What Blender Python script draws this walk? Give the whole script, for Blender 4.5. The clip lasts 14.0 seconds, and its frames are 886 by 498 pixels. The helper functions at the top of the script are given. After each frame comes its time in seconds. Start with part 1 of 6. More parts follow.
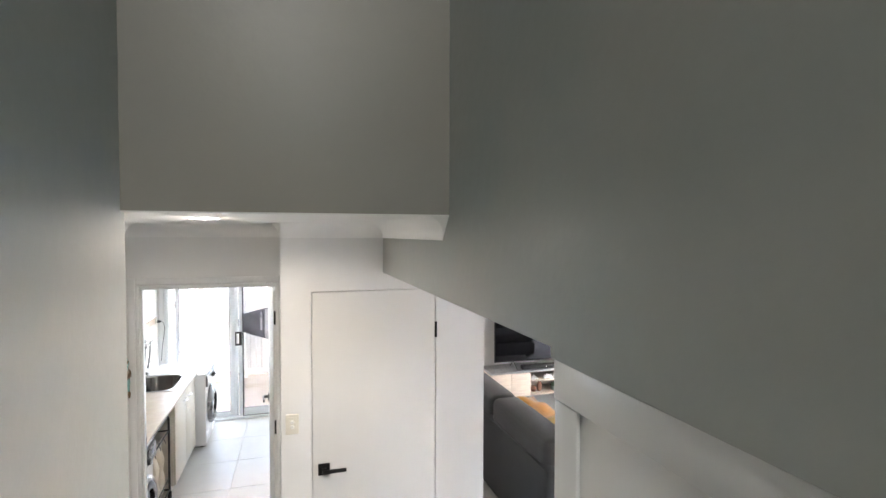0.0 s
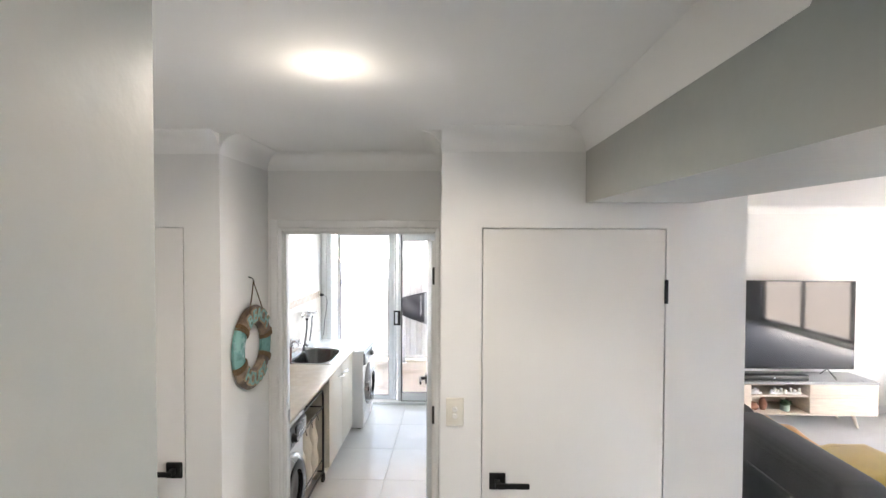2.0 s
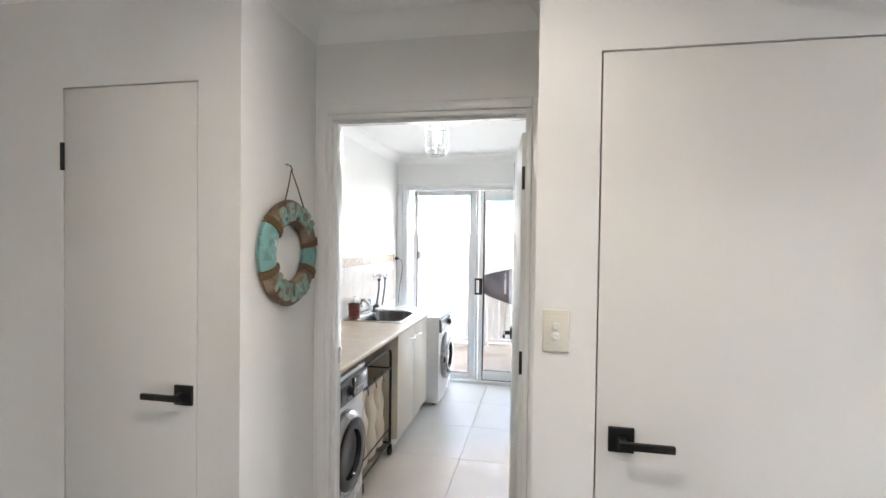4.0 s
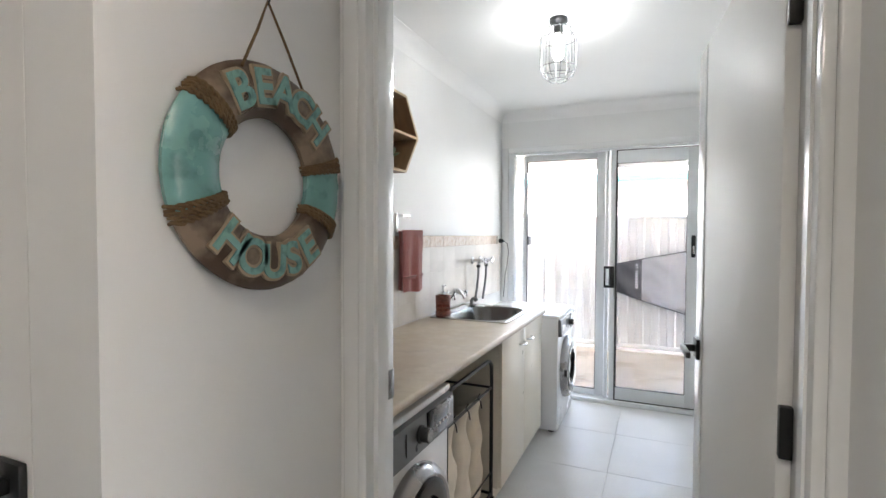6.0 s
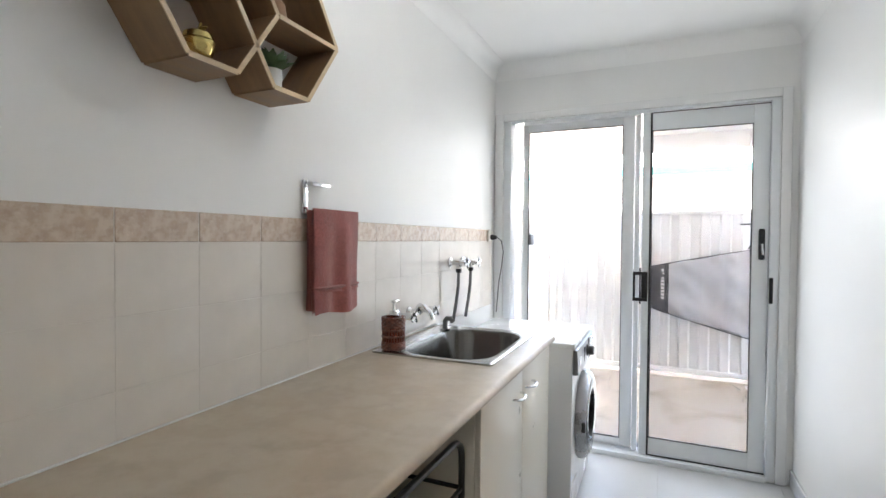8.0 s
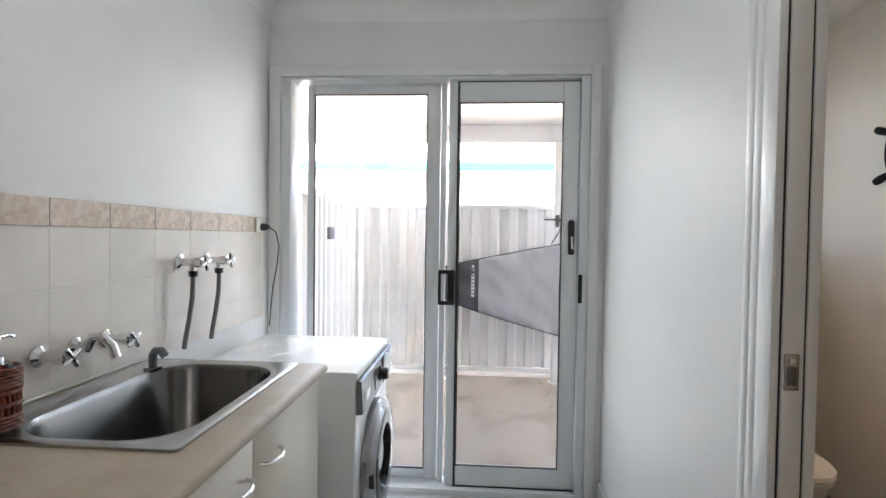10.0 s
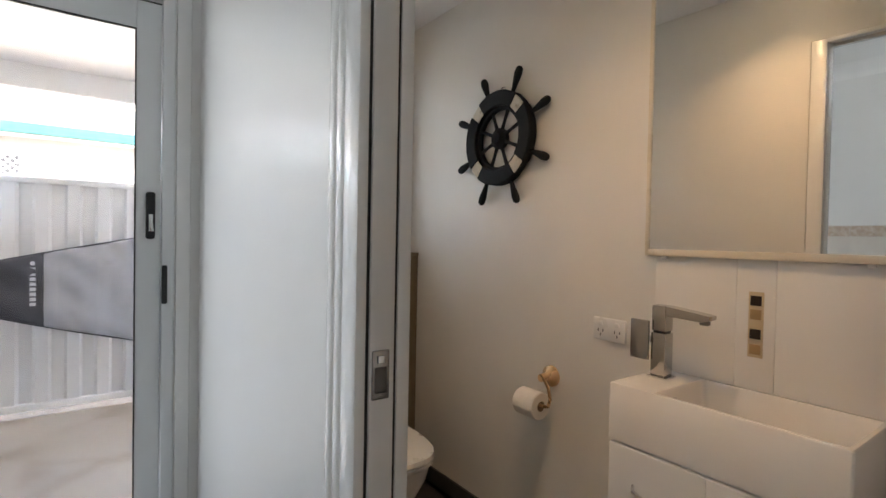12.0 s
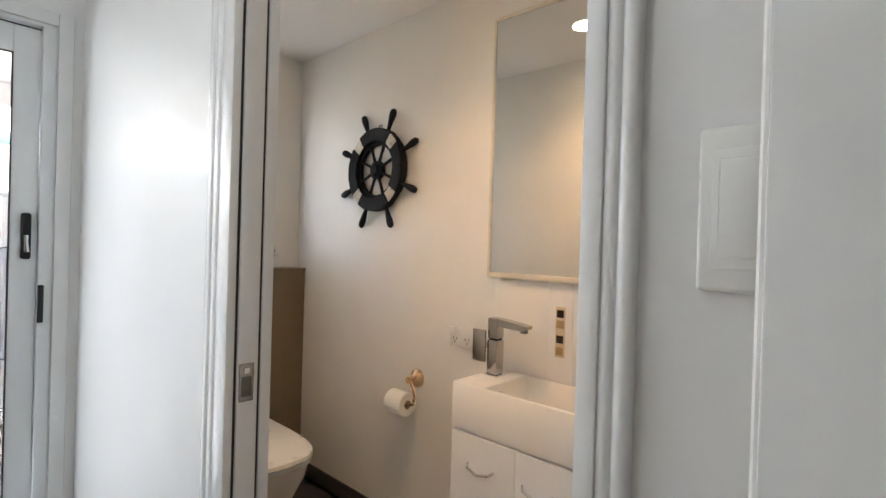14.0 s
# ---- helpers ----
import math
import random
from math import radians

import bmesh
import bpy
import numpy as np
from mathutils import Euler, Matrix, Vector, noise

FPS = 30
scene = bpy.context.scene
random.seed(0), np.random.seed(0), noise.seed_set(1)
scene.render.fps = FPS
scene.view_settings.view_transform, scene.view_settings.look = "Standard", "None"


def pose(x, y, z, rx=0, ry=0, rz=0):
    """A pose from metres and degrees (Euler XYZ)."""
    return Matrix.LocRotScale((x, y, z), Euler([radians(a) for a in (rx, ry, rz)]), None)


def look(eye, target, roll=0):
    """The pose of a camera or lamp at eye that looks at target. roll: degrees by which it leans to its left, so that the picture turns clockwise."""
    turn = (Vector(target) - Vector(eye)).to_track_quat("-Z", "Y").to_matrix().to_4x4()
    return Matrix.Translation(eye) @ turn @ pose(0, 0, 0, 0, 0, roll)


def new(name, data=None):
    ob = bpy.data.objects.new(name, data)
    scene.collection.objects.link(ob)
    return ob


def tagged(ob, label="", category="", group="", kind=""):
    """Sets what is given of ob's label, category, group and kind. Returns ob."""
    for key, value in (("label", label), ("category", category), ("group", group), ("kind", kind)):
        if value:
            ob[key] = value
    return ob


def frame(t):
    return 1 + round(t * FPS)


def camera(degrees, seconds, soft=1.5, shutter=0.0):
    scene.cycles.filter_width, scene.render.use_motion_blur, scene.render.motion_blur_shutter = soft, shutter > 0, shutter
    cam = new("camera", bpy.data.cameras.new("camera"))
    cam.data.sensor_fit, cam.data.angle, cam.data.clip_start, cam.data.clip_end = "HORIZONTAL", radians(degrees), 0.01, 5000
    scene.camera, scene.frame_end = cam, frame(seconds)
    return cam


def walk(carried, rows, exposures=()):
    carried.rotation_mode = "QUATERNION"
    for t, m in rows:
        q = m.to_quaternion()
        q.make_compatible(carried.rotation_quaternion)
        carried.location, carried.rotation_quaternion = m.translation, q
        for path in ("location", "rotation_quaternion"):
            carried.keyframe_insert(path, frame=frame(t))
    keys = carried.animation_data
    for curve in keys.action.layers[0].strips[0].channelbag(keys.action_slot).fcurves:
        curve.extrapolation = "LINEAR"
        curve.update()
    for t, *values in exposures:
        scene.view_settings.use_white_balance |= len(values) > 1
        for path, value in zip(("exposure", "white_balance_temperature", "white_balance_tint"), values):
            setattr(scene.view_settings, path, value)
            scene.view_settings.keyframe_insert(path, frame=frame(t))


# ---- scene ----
cam = camera(84.1, 14.0)
PATH = [
    (0, (-0.04, -0.321, 2.376), (0.531, 1.595, 2.317), 0.1),
    (0.5, (-0.001, -0.012, 2.359), (0.312, 1.962, 2.3), 0.2),
    (1, (-0.016, 0.196, 2.259), (0.152, 2.188, 2.203), 0.2),
    (1.5, (-0.065, 0.402, 2.132), (0.02, 2.400, 2.08), 0.2),
    (2, (-0.073, 0.580, 2.012), (-0.122, 2.578, 1.962), 0.2),
    (2.5, (-0.092, 0.736, 1.844), (-0.278, 2.727, 1.796), 0.3),
    (2.7, (-0.084, 0.787, 1.807), (-0.308, 2.774, 1.766), 0.2),
    (4.8, (-0.186, 1.518, 1.429), (-0.737, 3.439, 1.376), 0.7),
    (5, (-0.213, 1.604, 1.417), (-0.824, 3.508, 1.363), 0.5),
    (5.5, (-0.296, 1.875, 1.394), (-1.049, 3.727, 1.343), 0.5),
    (6, (-0.397, 2.219, 1.383), (-1.2, 4.050, 1.322), 0.2),
    (6.5, (-0.482, 2.602, 1.368), (-1.288, 4.432, 1.317), 0.5),
    (7, (-0.575, 2.895, 1.335), (-1.391, 4.720, 1.294), 0.4),
    (7.2, (-0.594, 2.989, 1.305), (-1.415, 4.812, 1.264), 0.4),
    (9.3, (-0.709, 3.673, 1.328), (-1.386, 5.554, 1.279), 0.7),
    (9.5, (-0.714, 3.752, 1.322), (-1.249, 5.678, 1.275), 0.8),
    (10, (-0.625, 3.977, 1.287), (-0.752, 5.972, 1.24), 0.8),
    (10.5, (-0.513, 4.187, 1.262), (-0.271, 6.171, 1.22), 1.1),
    (11, (-0.421, 4.289, 1.247), (0.142, 6.207, 1.2), 1.1),
    (11.5, (-0.379, 4.335, 1.226), (0.526, 6.118, 1.189), 1.2),
    (12, (-0.333, 4.365, 1.229), (0.838, 5.985, 1.19), 1.1),
    (12.5, (-0.314, 4.375, 1.222), (1.018, 5.866, 1.201), 1.4),
    (13, (-0.311, 4.388, 1.224), (1.109, 5.797, 1.211), 1.5),
    (13.5, (-0.342, 4.307, 1.246), (1.108, 5.685, 1.22), 1.5),
    (14, (-0.421, 4.076, 1.303), (1.04, 5.442, 1.292), 1.7),
]
EXPOSURES = [(0.0, 5.8), (0.7, 5.9), (1.5, 5.7), (2.7, 5.6), (5.0, 5.4), (6.0, 5.2), (7.0, 5.18), (9.5, 4.75), (11.0, 4.35), (12.5, 4.55), (14.0, 5.05)]
walk(cam, [(t, look(eye, target, roll)) for t, eye, target, roll in PATH], EXPOSURES)
# ---- world and daylight ----
world = bpy.data.worlds.new("world")
scene.world = world
world.use_nodes = True
wn = world.node_tree.nodes
sky = wn.new("ShaderNodeTexSky")
sky.sky_type, sky.sun_disc = "NISHITA", False
sky.sun_elevation, sky.sun_rotation = radians(55), radians(160)
sky.air_density, sky.dust_density = 0.8, 5.0
world.node_tree.links.new(sky.outputs[0], wn["Background"].inputs[0])
wn["Background"].inputs[1].default_value = 0.15


def lamp(name, kind, at, towards, power, colour, size=0.1, size_y=0.0, spread=180, shape=""):
    data = bpy.data.lights.new(name, kind)
    data.energy, data.color = power, colour
    if kind == "AREA":
        data.size, data.spread = size, radians(spread)
        data.shape = shape or ("RECTANGLE" if size_y else "DISK")
        if size_y:
            data.size_y = size_y
    elif kind == "SUN":
        data.angle = radians(size)
    elif kind == "SPOT":
        data.spot_size, data.spot_blend, data.shadow_soft_size = radians(spread), 0.6, size
    else:
        data.shadow_soft_size = size
    ob = new(name, data)
    ob.matrix_world = look(at, towards)
    return ob


lamp("sun", "SUN", (0, 0, 20), (0 - 3.4, 0 + 9.3, 20 - 14), 1.6, (1.0, 0.96, 0.9), 12)
DAY, WARM, NEUTRAL = (0.90, 0.955, 1.0), (1.0, 0.62, 0.33), (1.0, 0.88, 0.75)
# sky light that comes in at the openings, plus an added stair fill
lamp("laundry_daylight", "AREA", (-0.84, 6.395, 1.08), (-0.84, 3.0, 0.9), 0.40, DAY, 1.45, 1.95)
lamp("living_side_daylight", "AREA", (7.08, 1.65, 1.1), (3.0, 1.65, 0.9), 0.60, DAY, 3.8, 2.0)
# unseen lamp under the closed stair ceiling, added to light the stairwell
lamp("landing_daylight", "AREA", (-0.27, -2.7, 4.86), (0.1, -2.2, 0.0), 3.0, (1.0, 0.975, 0.94), 0.4, 1.4)
lamp("bathroom_daylight", "AREA", (0.56, 6.67, 1.62), (0.75, 4.4, 1.2), 0.055, DAY, 0.72, 0.78)
# ceiling lights
lamp("hall_downlight_lamp", "AREA", (-0.39, 1.82, 2.40), (-0.39, 1.82, 0.0), 0.185, NEUTRAL, 0.10, spread=165)
# extra point lamp added below the downlight to brighten the ceiling
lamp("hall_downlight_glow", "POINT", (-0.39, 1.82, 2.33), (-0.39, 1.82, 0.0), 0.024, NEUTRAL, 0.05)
lamp("laundry_bulb_lamp", "POINT", (-0.862, 4.68, 2.25), (-0.862, 4.68, 0.0), 0.32, (0.92, 0.965, 1.0), 0.035)
lamp("bathroom_downlight_lamp", "AREA", (0.461, 5.15, 2.33), (0.461, 5.15, 0.0), 0.18, WARM, 0.09, spread=116)


# ---- materials ----
def mat(name, colour, rough=0.5, metal=0.0, vary=0.06, scale=6.0, bump=0.02, bump_scale=90.0, spots=0.0, random_tone=0.0, coat=0.0, sheen=0.0, stretch=(1, 1, 1), gloss_vary=0.08):
    """A principled surface with broad tone variation, fine grain, roughness variation and fine relief."""
    m = bpy.data.materials.new(name)
    m.use_nodes = True
    nt = m.node_tree
    n, link = nt.nodes, nt.links.new
    b = n["Principled BSDF"]
    b.inputs["Metallic"].default_value = metal
    b.inputs["Coat Weight"].default_value = coat
    b.inputs["Sheen Weight"].default_value = sheen
    co = n.new("ShaderNodeTexCoord")
    mp = n.new("ShaderNodeMapping")
    mp.inputs["Scale"].default_value = stretch
    link(co.outputs["Object"], mp.inputs[0])
    wide = n.new("ShaderNodeTexNoise")
    wide.inputs["Scale"].default_value, wide.inputs["Detail"].default_value = scale, 5.0
    fine = n.new("ShaderNodeTexNoise")
    fine.inputs["Scale"].default_value, fine.inputs["Detail"].default_value = bump_scale, 3.0
    for t in (wide, fine):
        link(mp.outputs[0], t.inputs["Vector"])
    ramp = n.new("ShaderNodeMapRange")
    ramp.inputs[1].default_value, ramp.inputs[2].default_value = 0.3, 0.7
    ramp.inputs[3].default_value, ramp.inputs[4].default_value = 1 - vary, 1 + vary
    link(wide.outputs[0], ramp.inputs[0])
    tone = ramp.outputs[0]
    if spots:
        r2 = n.new("ShaderNodeMapRange")
        r2.inputs[1].default_value, r2.inputs[2].default_value = 0.35, 0.65
        r2.inputs[3].default_value, r2.inputs[4].default_value = 1 - spots, 1 + spots
        link(fine.outputs[0], r2.inputs[0])
        mul = n.new("ShaderNodeMath")
        mul.operation = "MULTIPLY"
        link(tone, mul.inputs[0])
        link(r2.outputs[0], mul.inputs[1])
        tone = mul.outputs[0]
    if random_tone:
        oi = n.new("ShaderNodeObjectInfo")
        r3 = n.new("ShaderNodeMapRange")
        r3.inputs[3].default_value, r3.inputs[4].default_value = 1 - random_tone, 1 + random_tone
        link(oi.outputs["Random"], r3.inputs[0])
        mul = n.new("ShaderNodeMath")
        mul.operation = "MULTIPLY"
        link(tone, mul.inputs[0])
        link(r3.outputs[0], mul.inputs[1])
        tone = mul.outputs[0]
    mix = n.new("ShaderNodeVectorMath")
    mix.operation = "SCALE"
    mix.inputs[0].default_value = colour
    link(tone, mix.inputs["Scale"])
    link(mix.outputs[0], b.inputs["Base Color"])
    rr = n.new("ShaderNodeMapRange")
    rr.inputs[1].default_value, rr.inputs[2].default_value = 0.3, 0.7
    rr.inputs[3].default_value, rr.inputs[4].default_value = max(0.02, rough - gloss_vary), min(1.0, rough + gloss_vary)
    link(wide.outputs[0], rr.inputs[0])
    link(rr.outputs[0], b.inputs["Roughness"])
    if bump:
        bp = n.new("ShaderNodeBump")
        bp.inputs["Strength"].default_value, bp.inputs["Distance"].default_value = min(1.0, bump * 10), 0.002
        link(fine.outputs[0], bp.inputs["Height"])
        link(bp.outputs[0], b.inputs["Normal"])
    return m


def two_tone(name, c1, c2, rough, scale=12.0, low=0.45, high=0.58, metal=0.0, stretch=(1, 1, 1), bump=0.03, bump_scale=60.0):
    """Two colours that meet in worn, irregular patches."""
    m = mat(name, c1, rough, metal, 0.1, scale, bump, bump_scale, stretch=stretch)
    nt = m.node_tree
    n, link = nt.nodes, nt.links.new
    b = n["Principled BSDF"]
    old = b.inputs["Base Color"].links[0].from_socket
    ns = n.new("ShaderNodeTexNoise")
    ns.inputs["Scale"].default_value, ns.inputs["Detail"].default_value = scale * 1.7, 6.0
    mp = n["Mapping"]
    link(mp.outputs[0], ns.inputs["Vector"])
    r = n.new("ShaderNodeMapRange")
    r.inputs[1].default_value, r.inputs[2].default_value = low, high
    link(ns.outputs[0], r.inputs[0])
    mx = n.new("ShaderNodeMix")
    mx.data_type = "RGBA"
    link(r.outputs[0], mx.inputs["Factor"])
    link(old, mx.inputs["A"])
    mx.inputs["B"].default_value = (*c2, 1)
    link(mx.outputs["Result"], b.inputs["Base Color"])
    return m


def glowing(name, colour, strength):
    m = bpy.data.materials.new(name)
    m.use_nodes = True
    b = m.node_tree.nodes["Principled BSDF"]
    b.inputs["Base Color"].default_value = (0.8, 0.8, 0.8, 1)
    b.inputs["Emission Color"].default_value, b.inputs["Emission Strength"].default_value = (*colour, 1), strength
    return m


def glass_mat(name, tint=(1, 1, 1), rough=0.0):
    m = bpy.data.materials.new(name)
    m.use_nodes = True
    b = m.node_tree.nodes["Principled BSDF"]
    b.inputs["Base Color"].default_value = (*tint, 1)
    b.inputs["Transmission Weight"].default_value, b.inputs["Roughness"].default_value, b.inputs["IOR"].default_value = 1.0, rough, 1.45
    return m


WHITE_WALL = mat("white_wall_paint", (0.80, 0.795, 0.78), 0.42, vary=0.025, scale=2.2, bump=0.012, bump_scale=70)
# darker, warmer copy of the stair grey; the header's shade is in its colour
SHADED_HEADER_WALL = two_tone("shaded_header_paint", (0.29, 0.273, 0.24), (0.27, 0.263, 0.24), 0.42, 0.9, 0.36, 0.66, bump=0.05, bump_scale=22)
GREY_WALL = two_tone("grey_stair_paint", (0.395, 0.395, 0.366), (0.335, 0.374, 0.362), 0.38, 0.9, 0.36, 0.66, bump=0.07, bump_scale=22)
BATH_WALL = mat("bathroom_paint", (0.78, 0.76, 0.72), 0.45, vary=0.03, scale=2.5, bump=0.012, bump_scale=70)
CEILING = mat("ceiling_paint", (0.87, 0.865, 0.85), 0.75, vary=0.02, scale=2.0, bump=0.01, bump_scale=60)
TRIM = mat("white_gloss_trim", (0.80, 0.80, 0.79), 0.2, vary=0.02, scale=3.0, bump=0.006, bump_scale=40)
DOOR_PAINT = mat("white_door_paint", (0.76, 0.75, 0.73), 0.5, vary=0.02, scale=3.0, bump=0.012, bump_scale=50, stretch=(1, 1, 0.3))
BLACK_METAL = mat("matt_black_metal", (0.012, 0.012, 0.012), 0.38, 0.3, 0.1, 20)
FLOOR_TILE = mat("grey_floor_tile", (0.50, 0.50, 0.495), 0.4, vary=0.06, scale=4.0, bump=0.01, bump_scale=120, spots=0.03, random_tone=0.02)
GROUT = mat("grout", (0.50, 0.50, 0.49), 0.9, bump_scale=200)
CARPET = mat("living_floor_carpet", (0.50, 0.495, 0.485), 0.95, vary=0.06, scale=3.0, bump=0.1, bump_scale=300, spots=0.1)
STAIR_CARPET = mat("stair_carpet", (0.22, 0.21, 0.2), 0.95, vary=0.06, scale=5.0, bump=0.1, bump_scale=260, spots=0.12)
WALL_TILE = mat("beige_wall_tile", (0.72, 0.67, 0.61), 0.16, vary=0.05, scale=9.0, bump=0.004, bump_scale=40, random_tone=0.02)
DADO_TILE = two_tone("marbled_dado_tile", (0.52, 0.40, 0.31), (0.64, 0.54, 0.45), 0.2, 30, 0.4, 0.62, bump=0.02)
WALL_GROUT = mat("pale_grout", (0.71, 0.665, 0.61), 0.9, bump_scale=200)
WORKTOP = two_tone("stone_look_worktop", (0.42, 0.345, 0.255), (0.47, 0.40, 0.31), 0.38, 9, 0.4, 0.62, bump=0.004)
CREAM = mat("cream_laminate", (0.72, 0.68, 0.59), 0.35, vary=0.02, bump=0.004)
STEEL = mat("brushed_steel", (0.40, 0.40, 0.395), 0.2, 1.0, 0.05, 8, 0.01, 200, stretch=(1, 14, 1))
# the tub's steel, darkened so that the shade inside the bowl is colour
SHADED_BOWL_STEEL = mat("shaded_bowl_steel", (0.15, 0.15, 0.148), 0.22, 1.0, 0.04, 3, 0.0, gloss_vary=0.04)
CHROME = mat("chrome", (0.75, 0.75, 0.76), 0.08, 1.0, 0.03, 8, 0.0, gloss_vary=0.03)
MIXER = mat("satin_chrome", (0.50, 0.485, 0.46), 0.13, 1.0, 0.03, 8, 0.0, gloss_vary=0.03)
APPLIANCE = mat("white_enamel", (0.80, 0.81, 0.82), 0.22, vary=0.015, bump=0.003)
SILVER = mat("silver_plastic", (0.17, 0.175, 0.185), 0.34, 0.35, 0.04, 10, 0.004)
SATIN_RING = mat("satin_grey_ring", (0.36, 0.36, 0.37), 0.28, 0.8, 0.05, 8, 0.0)
DARK_GLASS = mat("dark_door_glass", (0.012, 0.012, 0.014), 0.06, 0.0, 0.1, 5, 0.0, gloss_vary=0.02)
DARK_GLASS.node_tree.nodes["Principled BSDF"].inputs["Specular IOR Level"].default_value = 0.22
RUBBER = mat("black_rubber", (0.02, 0.02, 0.02), 0.6, bump=0.01)
HOSE = mat("grey_hose", (0.16, 0.165, 0.17), 0.5, bump=0.03, bump_scale=160)
CANVAS = mat("cream_canvas", (0.68, 0.64, 0.56), 0.9, vary=0.06, scale=14, bump=0.08, bump_scale=240)
ALU = mat("white_aluminium", (0.74, 0.76, 0.77), 0.3, 0.0, 0.012, 3, 0.0, gloss_vary=0.015)
GLASS = glass_mat("clear_glass")
SCREEN_GLASS = glass_mat("grey_tinted_glass", (0.72, 0.72, 0.72))
MIRROR = mat("mirror_silver", (0.86, 0.87, 0.86), 0.02, 1.0, 0.0, 4, 0.0, gloss_vary=0.0)
MIRROR_FRAME = mat("cream_mirror_frame", (0.72, 0.66, 0.55), 0.3, vary=0.03, bump=0.005)
CERAMIC = mat("white_ceramic", (0.80, 0.78, 0.75), 0.1, vary=0.01, bump=0.0, gloss_vary=0.03)
TAUPE_TILE = mat("taupe_tile", (0.20, 0.155, 0.096), 0.4, vary=0.1, scale=6, bump=0.01, bump_scale=80)
DARK_TILE = mat("dark_floor_tile", (0.055, 0.05, 0.047), 0.4, vary=0.15, scale=8, bump=0.02, bump_scale=60)
CREAM_PLASTIC = mat("ivory_plastic", (0.72, 0.69, 0.61), 0.3, vary=0.02, bump=0.003)
WHITE_PLASTIC = mat("white_plastic", (0.76, 0.75, 0.72), 0.3, vary=0.02, bump=0.003)
TOWEL_PINK = mat("dusty_red_terry", (0.30, 0.085, 0.070), 0.95, vary=0.14, scale=20, bump=0.1, bump_scale=220, spots=0.22, sheen=0.4)
TOWEL_RUST = mat("rust_terry", (0.34, 0.068, 0.046), 0.95, vary=0.2, scale=16, bump=0.1, bump_scale=160, spots=0.28, sheen=0.4)
WOOD_LIGHT = mat("pale_oak_edge", (0.55, 0.42, 0.26), 0.5, vary=0.1, scale=10, bump=0.03, bump_scale=60, stretch=(1, 1, 6))
WOOD_BROWN = mat("brown_oak_veneer", (0.27, 0.165, 0.085), 0.5, vary=0.18, scale=7, bump=0.03, bump_scale=50, stretch=(6, 1, 1))
WOOD_TV = mat("washed_oak", (0.56, 0.47, 0.38), 0.5, vary=0.12, scale=6, bump=0.02, bump_scale=40, stretch=(1, 4, 8))
STONE_TOP = mat("grey_cabinet_top", (0.30, 0.30, 0.30), 0.35, vary=0.1, scale=10)
SOFA_GREY = mat("charcoal_suede", (0.040, 0.040, 0.040), 0.9, vary=0.2, scale=9, bump=0.06, bump_scale=150, sheen=0.1)
LEATHER = mat("black_leather", (0.018, 0.018, 0.021), 0.35, vary=0.2, scale=12, bump=0.08, bump_scale=120)
MUSTARD = mat("mustard_fabric", (0.36, 0.235, 0.03), 0.9, vary=0.12, scale=12, bump=0.08, bump_scale=180, sheen=0.4)
ORANGE = mat("orange_knit", (0.37, 0.165, 0.022), 0.95, vary=0.16, scale=18, bump=0.1, bump_scale=120, sheen=0.4)
SCREEN = mat("tv_screen", (0.006, 0.006, 0.007), 0.045, vary=0.05, bump=0.0, gloss_vary=0.01)
BLACK_PLASTIC = mat("black_plastic", (0.015, 0.015, 0.016), 0.35, bump=0.004)
RING_WOOD = two_tone("weathered_brown_wood", (0.085, 0.052, 0.032), (0.26, 0.19, 0.13), 0.5, 8, 0.45, 0.62, stretch=(1, 1, 1))
RING_TEAL = two_tone("worn_turquoise_paint", (0.16, 0.34, 0.32), (0.075, 0.19, 0.18), 0.25, 14, 0.5, 0.74)
RING_LETTER = two_tone("pale_worn_turquoise", (0.19, 0.38, 0.34), (0.08, 0.19, 0.175), 0.35, 26, 0.5, 0.68)
RING_EDGE = mat("tan_letter_edge", (0.36, 0.27, 0.18), 0.6, vary=0.1)
ROPE = mat("brown_rope", (0.15, 0.095, 0.045), 0.9, vary=0.2, scale=40, bump=0.1, bump_scale=200)
NAVY = mat("navy_black_paint", (0.006, 0.007, 0.009), 0.7, vary=0.25, scale=14, bump=0.03, bump_scale=60)
NAVY.node_tree.nodes["Principled BSDF"].inputs["Specular IOR Level"].default_value = 0.25
WHEEL_WHITE = two_tone("worn_cream_paint", (0.60, 0.54, 0.44), (0.30, 0.22, 0.14), 0.6, 18, 0.55, 0.75)
BRASS_PINK = mat("antique_brass", (0.62, 0.42, 0.24), 0.28, 0.7, 0.06, 10, 0.004)
PAPER = mat("tissue_paper", (0.80, 0.77, 0.72), 0.95, vary=0.03, bump=0.05, bump_scale=140)
GOLD = mat("gold_metal", (0.62, 0.48, 0.18), 0.25, 1.0, 0.06, 8, 0.01)
LEAF = mat("plant_leaf", (0.055, 0.10, 0.04), 0.5, vary=0.3, scale=30)
POT_WHITE = mat("white_pot", (0.74, 0.73, 0.71), 0.35, vary=0.02)
RATTAN = two_tone("red_brown_rattan", (0.20, 0.06, 0.035), (0.10, 0.03, 0.02), 0.45, 40, 0.45, 0.6)
AMBER = glass_mat("amber_soap_glass", (0.55, 0.10, 0.05), 0.1)
FENCE = mat("cream_steel_fence", (0.84, 0.83, 0.80), 0.45, vary=0.04, scale=3, bump=0.004)
FENCE_POST = mat("white_steel_post", (0.86, 0.855, 0.84), 0.4, vary=0.05, scale=5)
